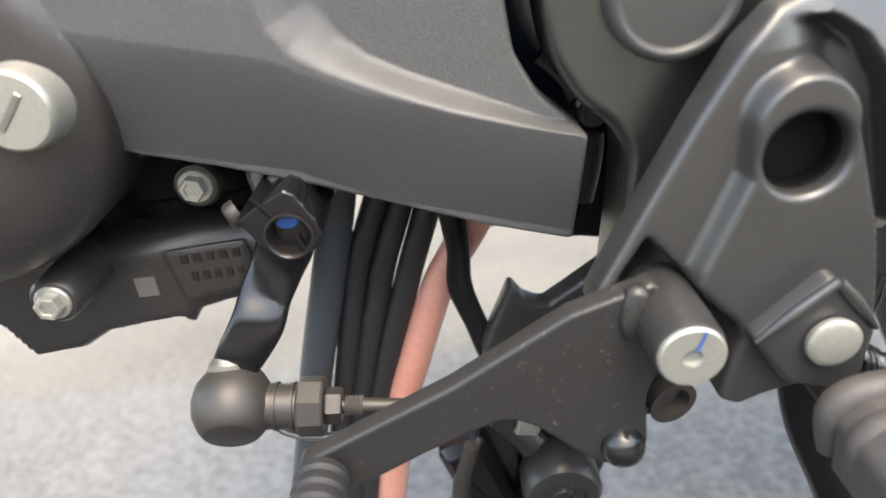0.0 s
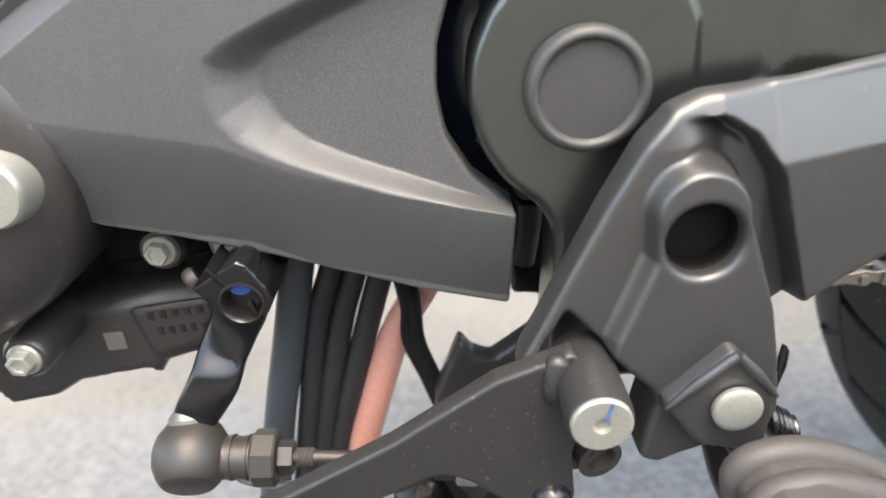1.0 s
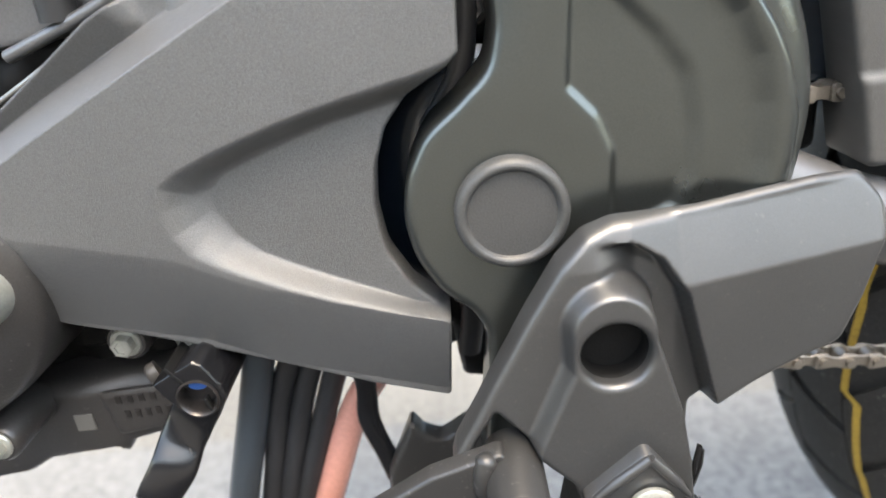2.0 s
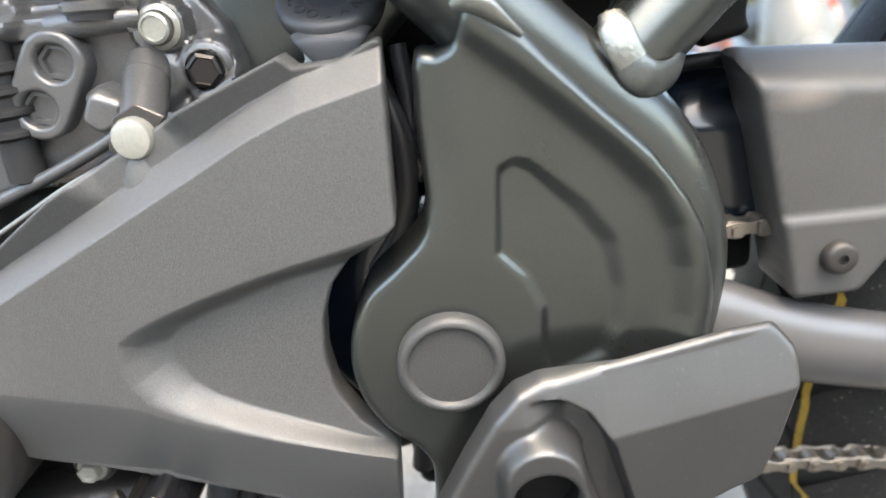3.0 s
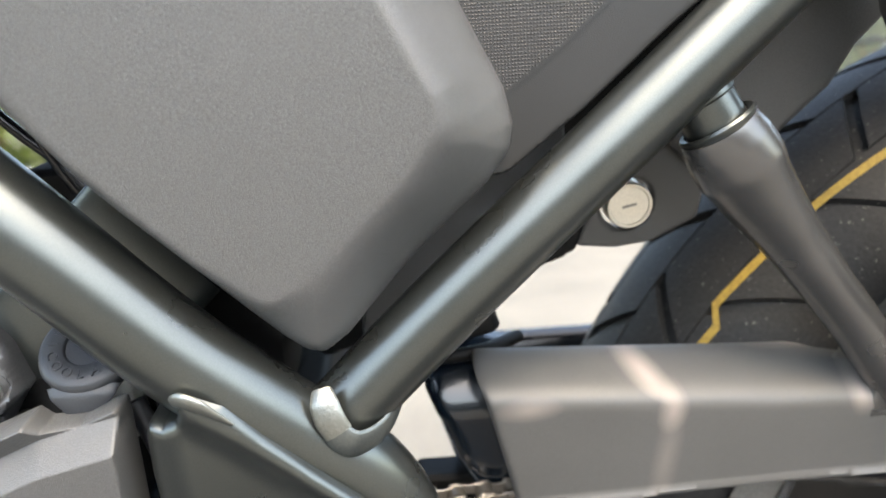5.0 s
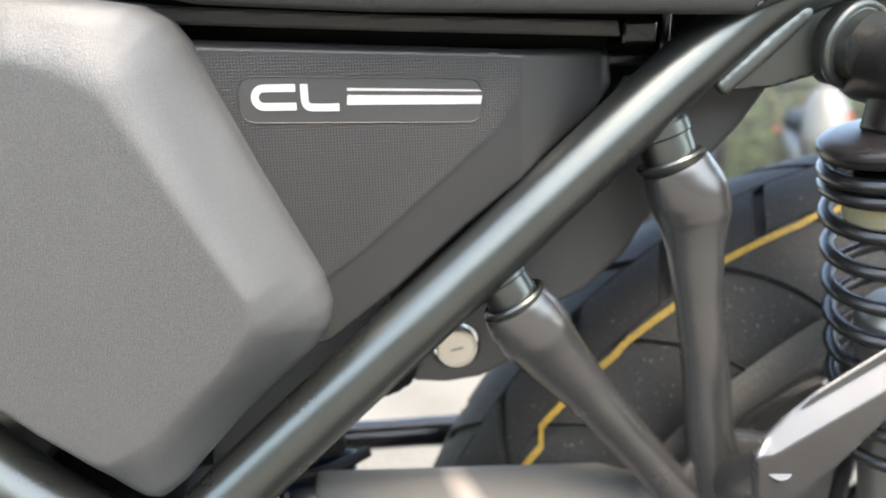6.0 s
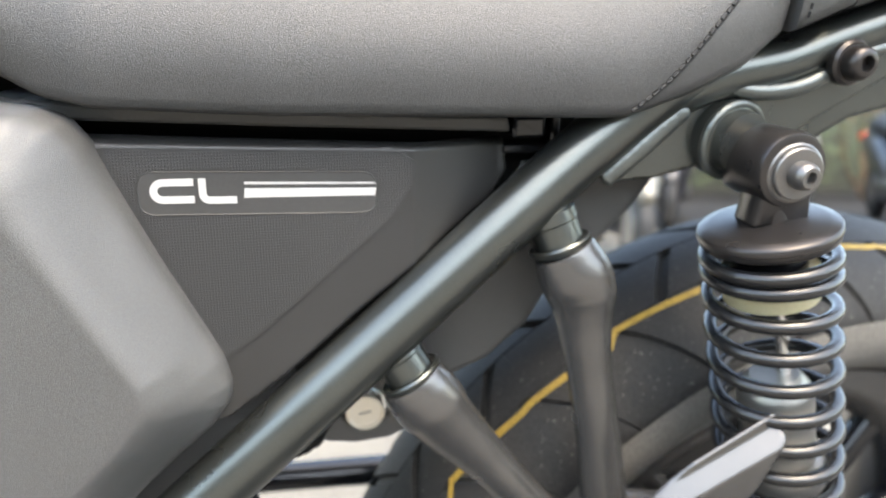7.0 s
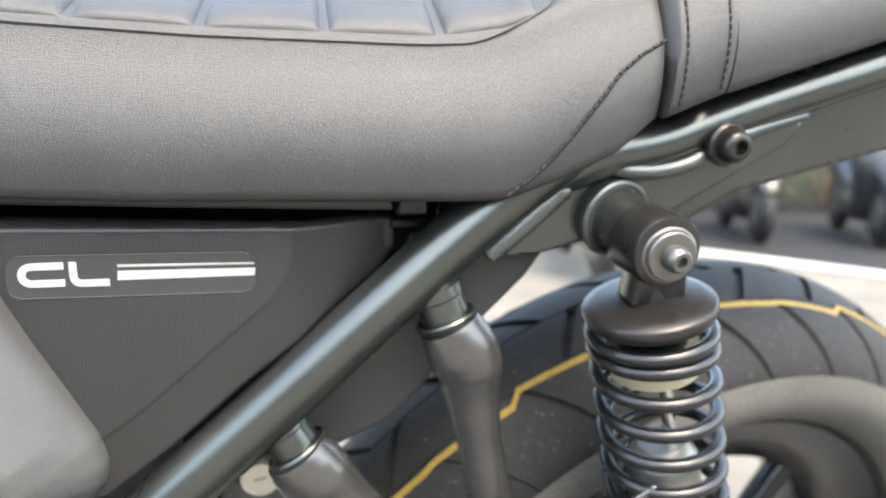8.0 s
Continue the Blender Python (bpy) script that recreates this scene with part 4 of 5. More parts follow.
def tread_stripe():
    """The painted centre line of the tread, which steps aside a little at each groove."""
    verts, faces = [], []
    n = COUNT * 8
    for k in range(n + 1):
        a = 2 * math.pi * k / n
        y = -49 + 4.5 * ((k % 8) / 8.0) + (3.0 if (k // 8) % 2 else 0)
        for s in (-2.0, 2.0):
            r = tread_radius(y + s) + 0.5
            verts.append((AXLE[0] + r * math.cos(a), AXLE[1] + y + s, AXLE[2] + r * math.sin(a)))
        if k:
            faces.append([2 * k - 2, 2 * k, 2 * k + 1, 2 * k - 1])
    return verts, faces


part("tread_stripe", tread_stripe(), YELLOW, tyre, "thin yellow painted line")
rim = part("rim", turned_about_axle([(278, -64), (280, -59), (262, -52), (250, -42), (244, 0), (250, 42), (262, 52), (280, 59), (278, 64), (254, 57), (224, 42), (212, 0), (224, -42), (254, -57)]), BLACK, bike, "black alloy rear wheel rim", sharp=50)
rim.matrix_basis = WHEEL
for k in range(10):
    a = 2 * math.pi * k / 10 + 0.2
    part("spoke", sweep([(AXLE[0] + 30 * math.cos(a), AXLE[1] - 30, AXLE[2] + 30 * math.sin(a)), (AXLE[0] + 136 * math.cos(a + 0.06), AXLE[1] - 28, AXLE[2] + 136 * math.sin(a + 0.06)), (AXLE[0] + 236 * math.cos(a + 0.08), AXLE[1] - 24, AXLE[2] + 236 * math.sin(a + 0.08))], [15, 12, 14], n=12), BLACK, rim)
part("brake_disc", lathe([(72, 0), (146, 0), (147, 2.5), (146, 5), (72, 5)], (AXLE[0], AXLE[1] + 66, AXLE[2]), n=64, caps=False), STEEL, rim, "dark steel brake disc")
part("disc_carrier", lathe([(36, -4), (80, -2), (80, 2), (36, 4)], (AXLE[0], AXLE[1] + 62, AXLE[2]), n=40), BLACK, rim)
part("rear_sprocket", lathe([(76, 0), (121, 0), (126, 1.5), (126, 5.5), (121, 7), (76, 7)], (AXLE[0], AXLE[1] - 105, AXLE[2]), n=84, caps=False), STEEL, rim, "dark toothed rear sprocket")
part("hub", lathe([(45, -70), (45, -30), (36, -20), (36, 125)], AXLE, n=36), BLACK, rim)

# Gear pedal, rod and lever
pedal = part("gear_pedal", relief(rounded([(-12, 265, 4), (-43, 255), (-87, 229), (-140, 204, 4), (-153, 198, 6), (-146, 186, 4), (-129, 184), (-99, 199, 30), (-68, 212, 14), (-57, 206, 14), (-42, 192, 10), (-33, 184, 8), (-22, 183, 8), (-14, 191, 7), (-15, 215, 12), (-6, 245, 8)]), -193, None, step=0.7, back=9, edge=1.8), PEDAL, bike, "black painted steel gear pedal")
boss = part("pivot_boss", lathe([(12.4, -22), (12.4, 16), (11.8, 18.2), (10.4, 19), (0, 19)], (-8, -196, 250), n=40), PEDAL, pedal)
part("pivot_pin", lathe([(11.2, 0), (11.2, 1.2), (10.4, 2), (3.4, 2), (2.8, 0.2), (0, 0.2)], (-8, -215, 250), n=36), ZINC, boss, "bright turned pivot end")
part("paint_mark", slab([(-0.5, 2.5), (0.3, 2.5), (0.5, 10), (-0.3, 10)], (-7.6, -217.3, 250.5), (0.94, 0, -0.3), (0.3, 0, 0.94), 0.5, 0.1), BLUE, boss, "blue paint mark")
part("weld", bead([(-18, -191, 264), (-21, -193, 254), (-21, -192, 242)], 4.5, wave=0.02), PEDAL, pedal)
toe = part("toe_rubber", lathe([(9, 0), (9, 48)], (-141, -196, 196), n=24), RUBBER, pedal, "ribbed black toe rubber")
for k in range(7):
    part("rubber_rib", lathe([(9.3, 0), (10.8, 1.5), (10.8, 4.5), (9.3, 6)], (-141, -196 - 7 * k, 196), n=28), RUBBER, toe)
rod = part("gear_rod", sweep([(-150, -166, 206), (-110, -166, 201), (-20, -166, 184)], 3.4, n=16), STEEL, bike, "steel gear linkage rod")
part("ball_joint", joined(lathe([(0, -15.5), (7, -15), (12.5, -12), (16, -6), (17, 0), (16.4, 6), (13.6, 12), (11.5, 14.4), (10.6, 15), (0, 15.2)], (-180, -166, 212), (0.05, -0.89, -0.45), n=40), sweep([(-172, -166, 209), (-164, -166, 208), (-150, -166, 206)], [11, 9.5, 9.5], n=28)), STEEL, rod, "brown grey ball joint housing")
part("grease_ring", lathe([(6.5, -3), (8.4, -1.5), (8.6, 2), (7.4, 3.5), (6.5, 5)], (-180, -159.5, 225), (0.05, 0.45, 0.89), n=28), ROD, rod, "pale grease ring")
part("joint_ring", joined(lathe([(10.2, 0), (10.2, 1.5)], (-163, -166, 208), (1, 0, -0.1), n=28), lathe([(10.2, 0), (10.2, 1.5)], (-156, -166, 207), (1, 0, -0.1), n=28)), STEEL, rod)
part("lock_collar", lathe([(11.8, 0), (12.6, 1), (12.6, 10), (11.8, 11)], (-153, -166, 206.6), (1, 0, -0.1), n=8), STEEL, rod, sharp=30)
part("lock_nut", lathe([(7.2, 0), (7.8, 0.8), (7.8, 6), (7.2, 7)], (-142, -166, 205.4), (1, 0, -0.1), n=6), STEEL, rod, sharp=30)
part("lock_nut", lathe([(6.6, 0), (7.2, 0.8), (7.2, 9), (6.6, 10)], (-73, -166, 193), (1, 0, -0.18), n=6), STEEL, rod, sharp=30)
part("rod_end", lathe([(8, 0), (9, 1), (9, 9), (8, 10)], (-63, -166, 191), (1, 0, -0.18), n=24), ZINC, rod)
part("thread", joined(*[lathe([(3.4, 0), (4.3, 0.6), (3.4, 1.2)], (-134 + 1.3 * k, -166, 204.6 - 0.1 * k), (1, 0, -0.1), n=16) for k in range(6)]), ROD, rod, sharp=60)
lever = part("gear_lever", sweep([(-146, -147, 286), (-148, -147, 274), (-154, -147, 263), (-160, -151, 253), (-164, -158, 244), (-173, -161, 232), (-179, -160, 224)], [11.5, 11.8, 10.8, 10.6, 10.8, 10.0, 9], n=28, flat=0.36), BLACK, bike, "black gear shift lever")
clamp = part("clamp", relief(rounded([(-161, 291, 1), (-150.5, 296.5, 0.5), (-149, 297.2, 0.5), (-141, 301, 1.5), (-137, 299, 2), (-131, 288, 3), (-129.5, 282, 4), (-133, 275.5, 5), (-142, 272, 8), (-151, 276, 5), (-155, 281, 2)]), -160, None, step=0.6, back=52, edge=0.9, holes=[circle(-142.3, 282.3, 8.8)]), BLACK, lever, "split black clamp", sharp=30)
part("clamp_slot", box((-149.5, -134, 294), (1.7, 53, 13), 0.3, (0.8, 0, 0.6), (-0.6, 0, 0.8)), MATTE, clamp)
part("clamp_bore", lathe([(9.8, -1), (9.6, 0.8), (8.8, 1.0), (8.2, 0.2), (7.4, -2), (7.2, -7), (6.6, -8), (0, -8)], (-142.3, -160, 282.3), n=40, caps=False), SHOCKSTEEL, clamp, "machined splined bore", sharp=25)
part("gear_shaft", slab([(4.6 * math.cos(radians(k)), 3.0 * math.sin(radians(k))) for k in range(0, 360, 20)], (-143.5, -153, 286), thick=1.4, bevel=0.3), BLUE, clamp, "blue marked shaft end")
part("bore_slot", box((-138.5, -158.5, 278.5), (1.8, 4, 7), 0.4, (0.96, 0, 0.28), (-0.28, 0, 0.96)), MATTE, clamp)
cap_bolt(lever, (-166, -142, 287), 5.5, STEEL, (-0.8, -0.4, -0.3), label="dark clamp bolt")

# Foot peg, side stand hardware below the bracket
peg = part("foot_peg", sweep([(69, -218, 206), (81, -306, 194)], [13, 12], n=20), STEEL, bike, "ribbed black rubber rider foot peg")
for k in range(6):
    y, dx, dz = -216 - 14 * k, 2 + 2.5 * k, -4 - 2.5 * k
    part("rubber_rib", sweep([(40 + dx, y, 208 + dz), (39 + dx, y, 224 + dz), (45 + dx, y, 231 + dz), (59 + dx, y, 232.5 + dz), (75 + dx, y, 227.5 + dz), (89 + dx, y, 219 + dz), (98 + dx, y, 208 + dz)], [4, 6, 6.4, 6.6, 6.6, 6.4, 5], n=20, flat=0.95), PEGRUBBER, peg)
part("peg_web", relief(rounded([(40, 200, 4), (39, 222, 8), (48, 230, 8), (62, 231.5, 8), (80, 225, 8), (100, 208, 5), (72, 192, 10)]), -284, None, step=2, back=62, edge=5), PEGRUBBER, peg)
part("peg_arm", sweep([(60, -178, 208), (66, -205, 200), (66, -235, 202)], [11, 10, 10], n=20), SHOCKSTEEL, peg)
part("peg_lug", relief(rounded([(18, 242, 3), (44, 265, 4), (61, 242, 5), (58, 214, 8), (32, 222, 6)]), -201, None, step=1.2, back=18, edge=2.5), BRACKET, bracket)
part("lug_ridge", sweep([(19, -201.5, 242), (31, -202, 253), (44, -202, 263.5)], [1.0, 2.2, 2.0], n=12), BRACKET, bracket)
part("lug_ridge", sweep([(44, -202, 263.5), (52, -202, 254), (60, -201.5, 243)], [2.0, 2.2, 1.0], n=12), BRACKET, bracket)
cap_bolt(bracket, (45, -203, 240), 9.4, ZINC, label="flat zinc pivot pin", h=2.2, socket=0)
part("peg_stay", sweep([(52, -170, 215), (62, -170, 175), (80, -172, 130), (95, -172, 80)], [10, 11, 11, 10], n=18, flat=0.6), BLACK, bracket)
coil_line = [(66 + 2.1 * a / 360, -182 - 0.5 * a / 360 + 7.4 * math.sin(radians(a)), 216 - 1.2 * a / 360 + 7.4 * math.cos(radians(a))) for a in range(0, 1801, 30)]
part("peg_spring", sweep([(67, -186, 240), (69, -186, 254), (70, -185, 244)] + coil_line, 1.3, n=8, fine=2), SPRING, bracket, "black peg return spring")
part("pedal_bush", joined(lathe([(13, -8), (13.6, -6), (13.6, 8), (12.6, 9.5), (9.0, 9.5), (8.6, 4), (0, 4)], (-13, -176, 213), (0.25, -1, -0.1), n=32), lathe([(9.5, -6), (10, 10), (7, 10), (6.6, 4), (0, 4)], (-4, -174, 204), (0.25, -1, -0.1), n=28)), STEEL, pedal, "brown rolled steel bush")
part("clip_wire", sweep([(-92, -174, 203), (-130, -168, 191), (-151, -162, 186), (-163, -158, 186), (-168, -157, 190), (-163, -160, 196)], 1.9, n=10), ROD, bike, "bent bright spring wire")
part("pedal_stop", lathe([(8.2, -6), (8.8, -1), (8.4, 2.8), (6.8, 5.8), (4.0, 7.8), (1.5, 8.5), (0, 8.6)], (-24, -192.5, 193), n=32), SPRING, pedal, "round black end ball")
stand = part("side_stand", sweep([(-45, -120, 120), (-55, -125, 60), (-85, -165, -30), (-130, -222, -122)], [16, 14, 13, 12], n=24), BLACK, bike, "black side stand hardware")
part("stand_pivot", lathe([(18, -16), (20, -12), (20, 4), (17.5, 8), (12, 9), (11, 6.5), (6.5, 7), (5.5, 9), (4, 9), (3.2, 7.5), (0, 7.5)], (-41, -140, 118), n=40), PEDAL, stand, "round black stand pivot", sharp=45)
part("stand_bracket", relief(rounded([(-73, 188, 3), (-63, 209, 2), (-57, 222, 2), (-51, 213, 6), (-42, 208, 6), (-28, 217, 6), (-12, 228, 8), (6, 240), (10, 160), (-20, 80, 10), (-60, 80, 10), (-78, 130)]), -112, None, step=1.6, back=12, edge=2.5), PEDAL, stand)
part("stand_fork", sweep([(-72, -120, 156), (-58, -122, 140), (-46, -126, 122)], [7, 8, 8], n=16), PEDAL, stand)
part("stand_rib", sweep([(-84, -128, 140), (-92, -128, 112), (-96, -128, 70)], [4, 5, 5], n=12), STEEL, stand)
part("stand_switch", box((-80, -118, 105), (26, 22, 70), 5, (0.95, 0, 0.3), (-0.3, 0, 0.95)), BLACK, stand)
part("stand_spring", joined(*[lathe([(8, 0), (10, 1.5), (8, 3)], (-70 + 3.3 * k, -140, 170 + 1.5 * k), (1, 0, 0.45), n=18) for k in range(12)]), STEEL, stand)

# Engine: round left cover, lower crankcase, gear shaft boss, bolts
engine = part("engine", relief(rounded([(-330, 262, 6), (-247, 268, 4), (-172, 271, 4), (-150, 262, 6), (-165, 244, 6), (-183, 232, 5), (-205, 228, 3), (-210, 221, 2), (-215, 226, 3), (-232, 225, 3), (-252, 221, 5), (-267, 213, 6), (-290, 213, 6), (-299, 232, 6), (-330, 240)]), -116, lambda x, z: 5.0 * np.clip((z - 262) / 8.0, 0, 1) + 2.0 * np.sin(x * 0.09), step=1.8, back=70, edge=4), CAST, bike, "dark painted engine casting")
# Matte black instead of casting: paints the shadow under the engine cover.
part("crankcase_wall", relief(rounded([(-330, 350), (-60, 330), (-60, 296), (-120, 286, 6), (-175, 278, 4), (-330, 276)]), -98, lambda x, z: 4.0 * smooth(np.sin(x * 0.07) * 2), step=2.4, back=60, edge=4), MATTE, engine)
part("round_cover", lathe([(74.5, -60), (74.5, 0), (73.5, 8), (71, 15), (60, 20), (45, 23), (0, 24)], (-270, -143, 346), n=72), CAST, engine, "rounded dark generator cover", sharp=50)
part("timing_plug", lathe([(16, -12), (14.2, 2), (13.6, 4), (12.6, 5), (0, 5)], (-219, -168, 343), n=48), ZINC, engine, "large slotted grey plug")
part("plug_slot", box((-219, -173, 343), (2.6, 1.0, 15), 0.6, (0.75, 0, -0.66), (0.66, 0, 0.75)), ROD, engine)
for x, z, y in ((-247, 260, -150), (-186, 294, -124), (-204, 319, -126), (-162, 308, -124)):
    part("bolt_boss", lathe([(11, -30), (10.5, 4), (9, 6)], (x, y + 6, z), n=26), CAST, engine)
    hex_bolt(engine, (x, y, z), 5.6, ZINC, label="pale zinc flange bolt")
part("shaft_boss", lathe([(20, -20), (20, 0), (17, 3), (8, 3), (8, 20)], (-146, -118, 293), n=36), ZINC, engine, "machined gear shaft boss")
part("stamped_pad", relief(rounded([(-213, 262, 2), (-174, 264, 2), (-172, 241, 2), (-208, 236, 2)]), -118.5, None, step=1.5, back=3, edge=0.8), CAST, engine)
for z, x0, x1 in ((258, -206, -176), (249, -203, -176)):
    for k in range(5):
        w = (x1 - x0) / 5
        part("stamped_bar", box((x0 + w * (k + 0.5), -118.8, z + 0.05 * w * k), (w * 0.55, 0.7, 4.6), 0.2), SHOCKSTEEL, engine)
part("code_sticker", box((-224, -118.2, 246), (10, 1, 10), 0.3), ROD, engine)


def stroke_outline(a, b, r):
    """A slot shape round two centres."""
    a, b = Vector(a), Vector(b)
    t = math.degrees(math.atan2(b.y - a.y, b.x - a.x))
    return [(b.x + r * math.cos(radians(t + k)), b.y + r * math.sin(radians(t + k))) for k in range(-90, 91, 15)] + [(a.x + r * math.cos(radians(t + k)), a.y + r * math.sin(radians(t + k))) for k in range(90, 271, 15)]


# Cylinder side: casting, hose, brackets and bolts
def bump_at(x, z, cx, cz, r, soft):
    return smooth((r - np.hypot(x - cx, z - cz)) / soft)


def cylinder_form(x, z):
    flange = smooth((z - 496) / 3.0) * smooth((508 - z) / 3.0) * smooth((-114 - x) / 5.0)
    face = smooth((500 - z) / 4.0) * smooth((-106 - x) / 6.0)
    bosses = np.maximum.reduce([bump_at(x, z, -106, 497, 14, 4), bump_at(x, z, -90, 478, 16, 4), bump_at(x, z, -112, 476, 15, 5), bump_at(x, z, -172, 508, 12, 4)])
    low = smooth((452 + 0.45 * (x + 140) - z) / 6.0)
    return -9.0 * flange - 5.0 * face - 7.0 * bosses - 6.0 * low + 1.0 * np.sin(x * 0.13) * np.sin(z * 0.11)


head = part("cylinder_block", relief(rounded([(-330, 540, 10), (-176, 528, 6), (-160, 512, 6), (-112, 512, 6), (-92, 512, 10), (-80, 496, 8), (-74, 474), (-100, 440), (-330, 420)]), -97, cylinder_form, step=1.5, back=90, edge=4), LITCAST, bike, "dark painted cylinder casting")
part("frame_strut", sweep([(-92, -86, 458), (-78, -84, 472), (8, -80, 552), (30, -80, 573)], 39, n=44, flat=0.14), FRAME, bike, "dark flattened frame strut")
hose = part("coolant_hose", sweep([(-130, -106, 503), (-128.5, -106, 526), (-131, -105, 548), (-140, -98, 590), (-155, -88, 650)], 11, n=32), RUBBER, bike, "black rubber coolant hose")
part("hose_clamp", lathe([(11.2, -0.9), (11.8, 0), (11.2, 0.9)], (-128.5, -106, 526), (0.03, 0, 1), n=36), ROD, hose, "thin bright clamp band")
for z, r in ((514, 11.6), (508, 12.2)):
    part("hose_ring", lathe([(r - 1, -2.4), (r + 0.4, -1.2), (r + 0.4, 1.2), (r - 1, 2.4)], (-130, -106, z), (0.03, 0, 1), n=36), LITCAST, hose)
part("hose_flange", sweep([(-150, -104, 502), (-130, -108, 502), (-113, -104, 502)], [5, 6, 4], n=18), LITCAST, head)
for x, y, z, r, mat in ((-106, -105, 497, 6.4, ZINC), (-90, -104, 478, 8.0, STEEL)):
    part("bolt_washer", lathe([(r * 1.5, -3), (r * 1.45, 0), (r * 1.2, 1.2)], (x, y, z), n=32), LITCAST if mat is STEEL else mat, head)
    part("bolt_ring", lathe([(r * 1.06, 0), (r * 1.14, 1.2), (r * 1.06, 2.4)], (x, y - 1.2, z), n=32, caps=False), ROD, head)
    part("bolt", lathe([(r, -1), (r * 1.04, 3), (r * 0.98, 4.6), (r * 0.8, 5.4), (r * 0.7, 4.6), (0, 4.4)], (x, y - 1, z), n=6 if mat is STEEL else 32), SHOCKSTEEL if mat is STEEL else mat, head, "pale zinc flange bolt" if mat is ZINC else "dark hexagon flange bolt", sharp=30)
link = part("link_plate", relief(stroke_outline((-150, 488), (-162, 470), 13.5), -113, None, step=0.9, back=14, edge=2, holes=[circle(-150, 488, 7.6), circle(-162, 470, 7.6)]), LITCAST, head, "forged two hole link plate", sharp=60)
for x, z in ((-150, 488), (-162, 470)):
    part("socket_plug", lathe([(8.0, -4), (8.0, 0), (6.0, 0.3), (5.4, -2.5), (0, -2.5)], (x, -109, z), n=6), LITCAST, link, sharp=25)
sensor = part("sensor_block", relief(rounded([(-134, 479, 4), (-123, 471, 4), (-126, 461, 6), (-136, 457, 8), (-143, 464, 5)]), -119, lambda x, z: 7.0 * smooth((z + 0.45 * (x + 139) - 474) / 9.0), step=0.9, back=22, edge=2.5), LITCAST, head, "dark moulded sensor housing")
part("sensor_lug", lathe([(5.2, -3), (5.0, 0.8), (4, 1.6), (0, 1.8)], (-134, -115, 472), (0.2, -0.75, 0.6), n=24), STEEL, sensor)
part("casting_rib", sweep([(-205, -108, 428), (-170, -112, 440), (-140, -115, 452), (-122, -117, 461)], 3.0, n=14), LITCAST, head)
part("gasket_edge", sweep([(-215, -118, 408), (-175, -120, 428), (-157, -120, 437), (-140, -120, 444)], 1.4, n=10), ROD, head, "bright gasket edge")
boot = part("rubber_boot", joined(sweep([(-176, -108, 500), (-178, -108, 440)], 8, n=18)), RUBBER, head)
for k in range(4):
    part("boot_ring", lathe([(8, -3), (11.5, -1), (11.5, 1), (8, 3)], (-177 - 0.4 * k, -108, 488 - 9 * k), (0, 0, 1), n=22), RUBBER, boot)
part("bright_bracket", slab(rounded([(-141, 536, 2), (-116, 537, 2), (-99, 528, 2), (-98, 520, 1), (-108, 519, 1), (-113, 525, 2), (-122, 523, 2), (-128, 519, 1), (-134, 526, 2), (-141, 526, 2)]), (0, -60, 0), thick=4, bevel=0.8), MILK, head, "bright white stamped bracket")
# Black filler added for the dark space behind the cylinder.
part("cylinder_filler", relief(rounded([(-330, 520), (-330, 560, 8), (-170, 556, 6), (-120, 548, 8), (-96, 556, 8), (-80, 568, 8), (-50, 566, 8), (-40, 480), (-100, 480)]), -40, lambda x, z: 4 * np.sin(x * 0.12) * np.sin(z * 0.1), step=3, back=90, edge=6), MATTE, bike, "black filler added behind the cylinder")
part("pipe_boss", sweep([(-115, -104, 482), (-114, -112, 477), (-112, -124, 469), (-111, -137, 460)], [9.5, 9.4, 9, 8.6], n=28), LITCAST, head)
part("pipe_lip", lathe([(9.0, -1.0), (10.0, -0.3), (10.0, 0.3), (9.0, 1.0)], (-114.2, -111, 477.6), (-0.1, -0.8, -0.6), n=32), LITCAST, head)

# Coolant tank neck and cap
# Black filler added to keep the gap behind the cap dark.
part("cap_gap_filler", relief(rounded([(-52, 430), (-52, 492, 5), (-30, 512, 6), (10, 512, 6), (44, 470, 6), (44, 430)]), -58, None, step=3, back=60, edge=5), MATTE, bike, "black filler added behind the coolant cap")
part("coolant_tank", joined(box((-36, -92, 462), (26, 36, 34), 5), lathe([(14.5, 0), (15, 2), (15, 16)], (-32, -109, 478), (0, -0.12, 1), n=36)), MILK, bike, "milky coolant reserve tank")
cap_axis = Vector((0, -0.55, 0.835)).normalized()
cap_top = Vector((-32, -113, 499))
cap = part("filler_cap", lathe([(18, -7), (20, -6), (21.4, -3), (22.4, 0.5), (22.4, 2.5), (21.4, 4.6), (19.4, 5.6), (11.0, 6.0), (10.6, 5.6), (10.1, 4.4), (0, 4.2)], cap_top, cap_axis, n=64), CAPGREY, bike, "grey blue plastic filler cap", sharp=50)
part("cap_tab", sweep([(-32, -128.5, 489), (-32, -131.5, 486), (-32, -133, 481), (-32, -133, 477.5), (-32, -132, 475.5)], [16, 14, 9.5, 6.5, 3], n=32, flat=0.2), CAPGREY, cap)


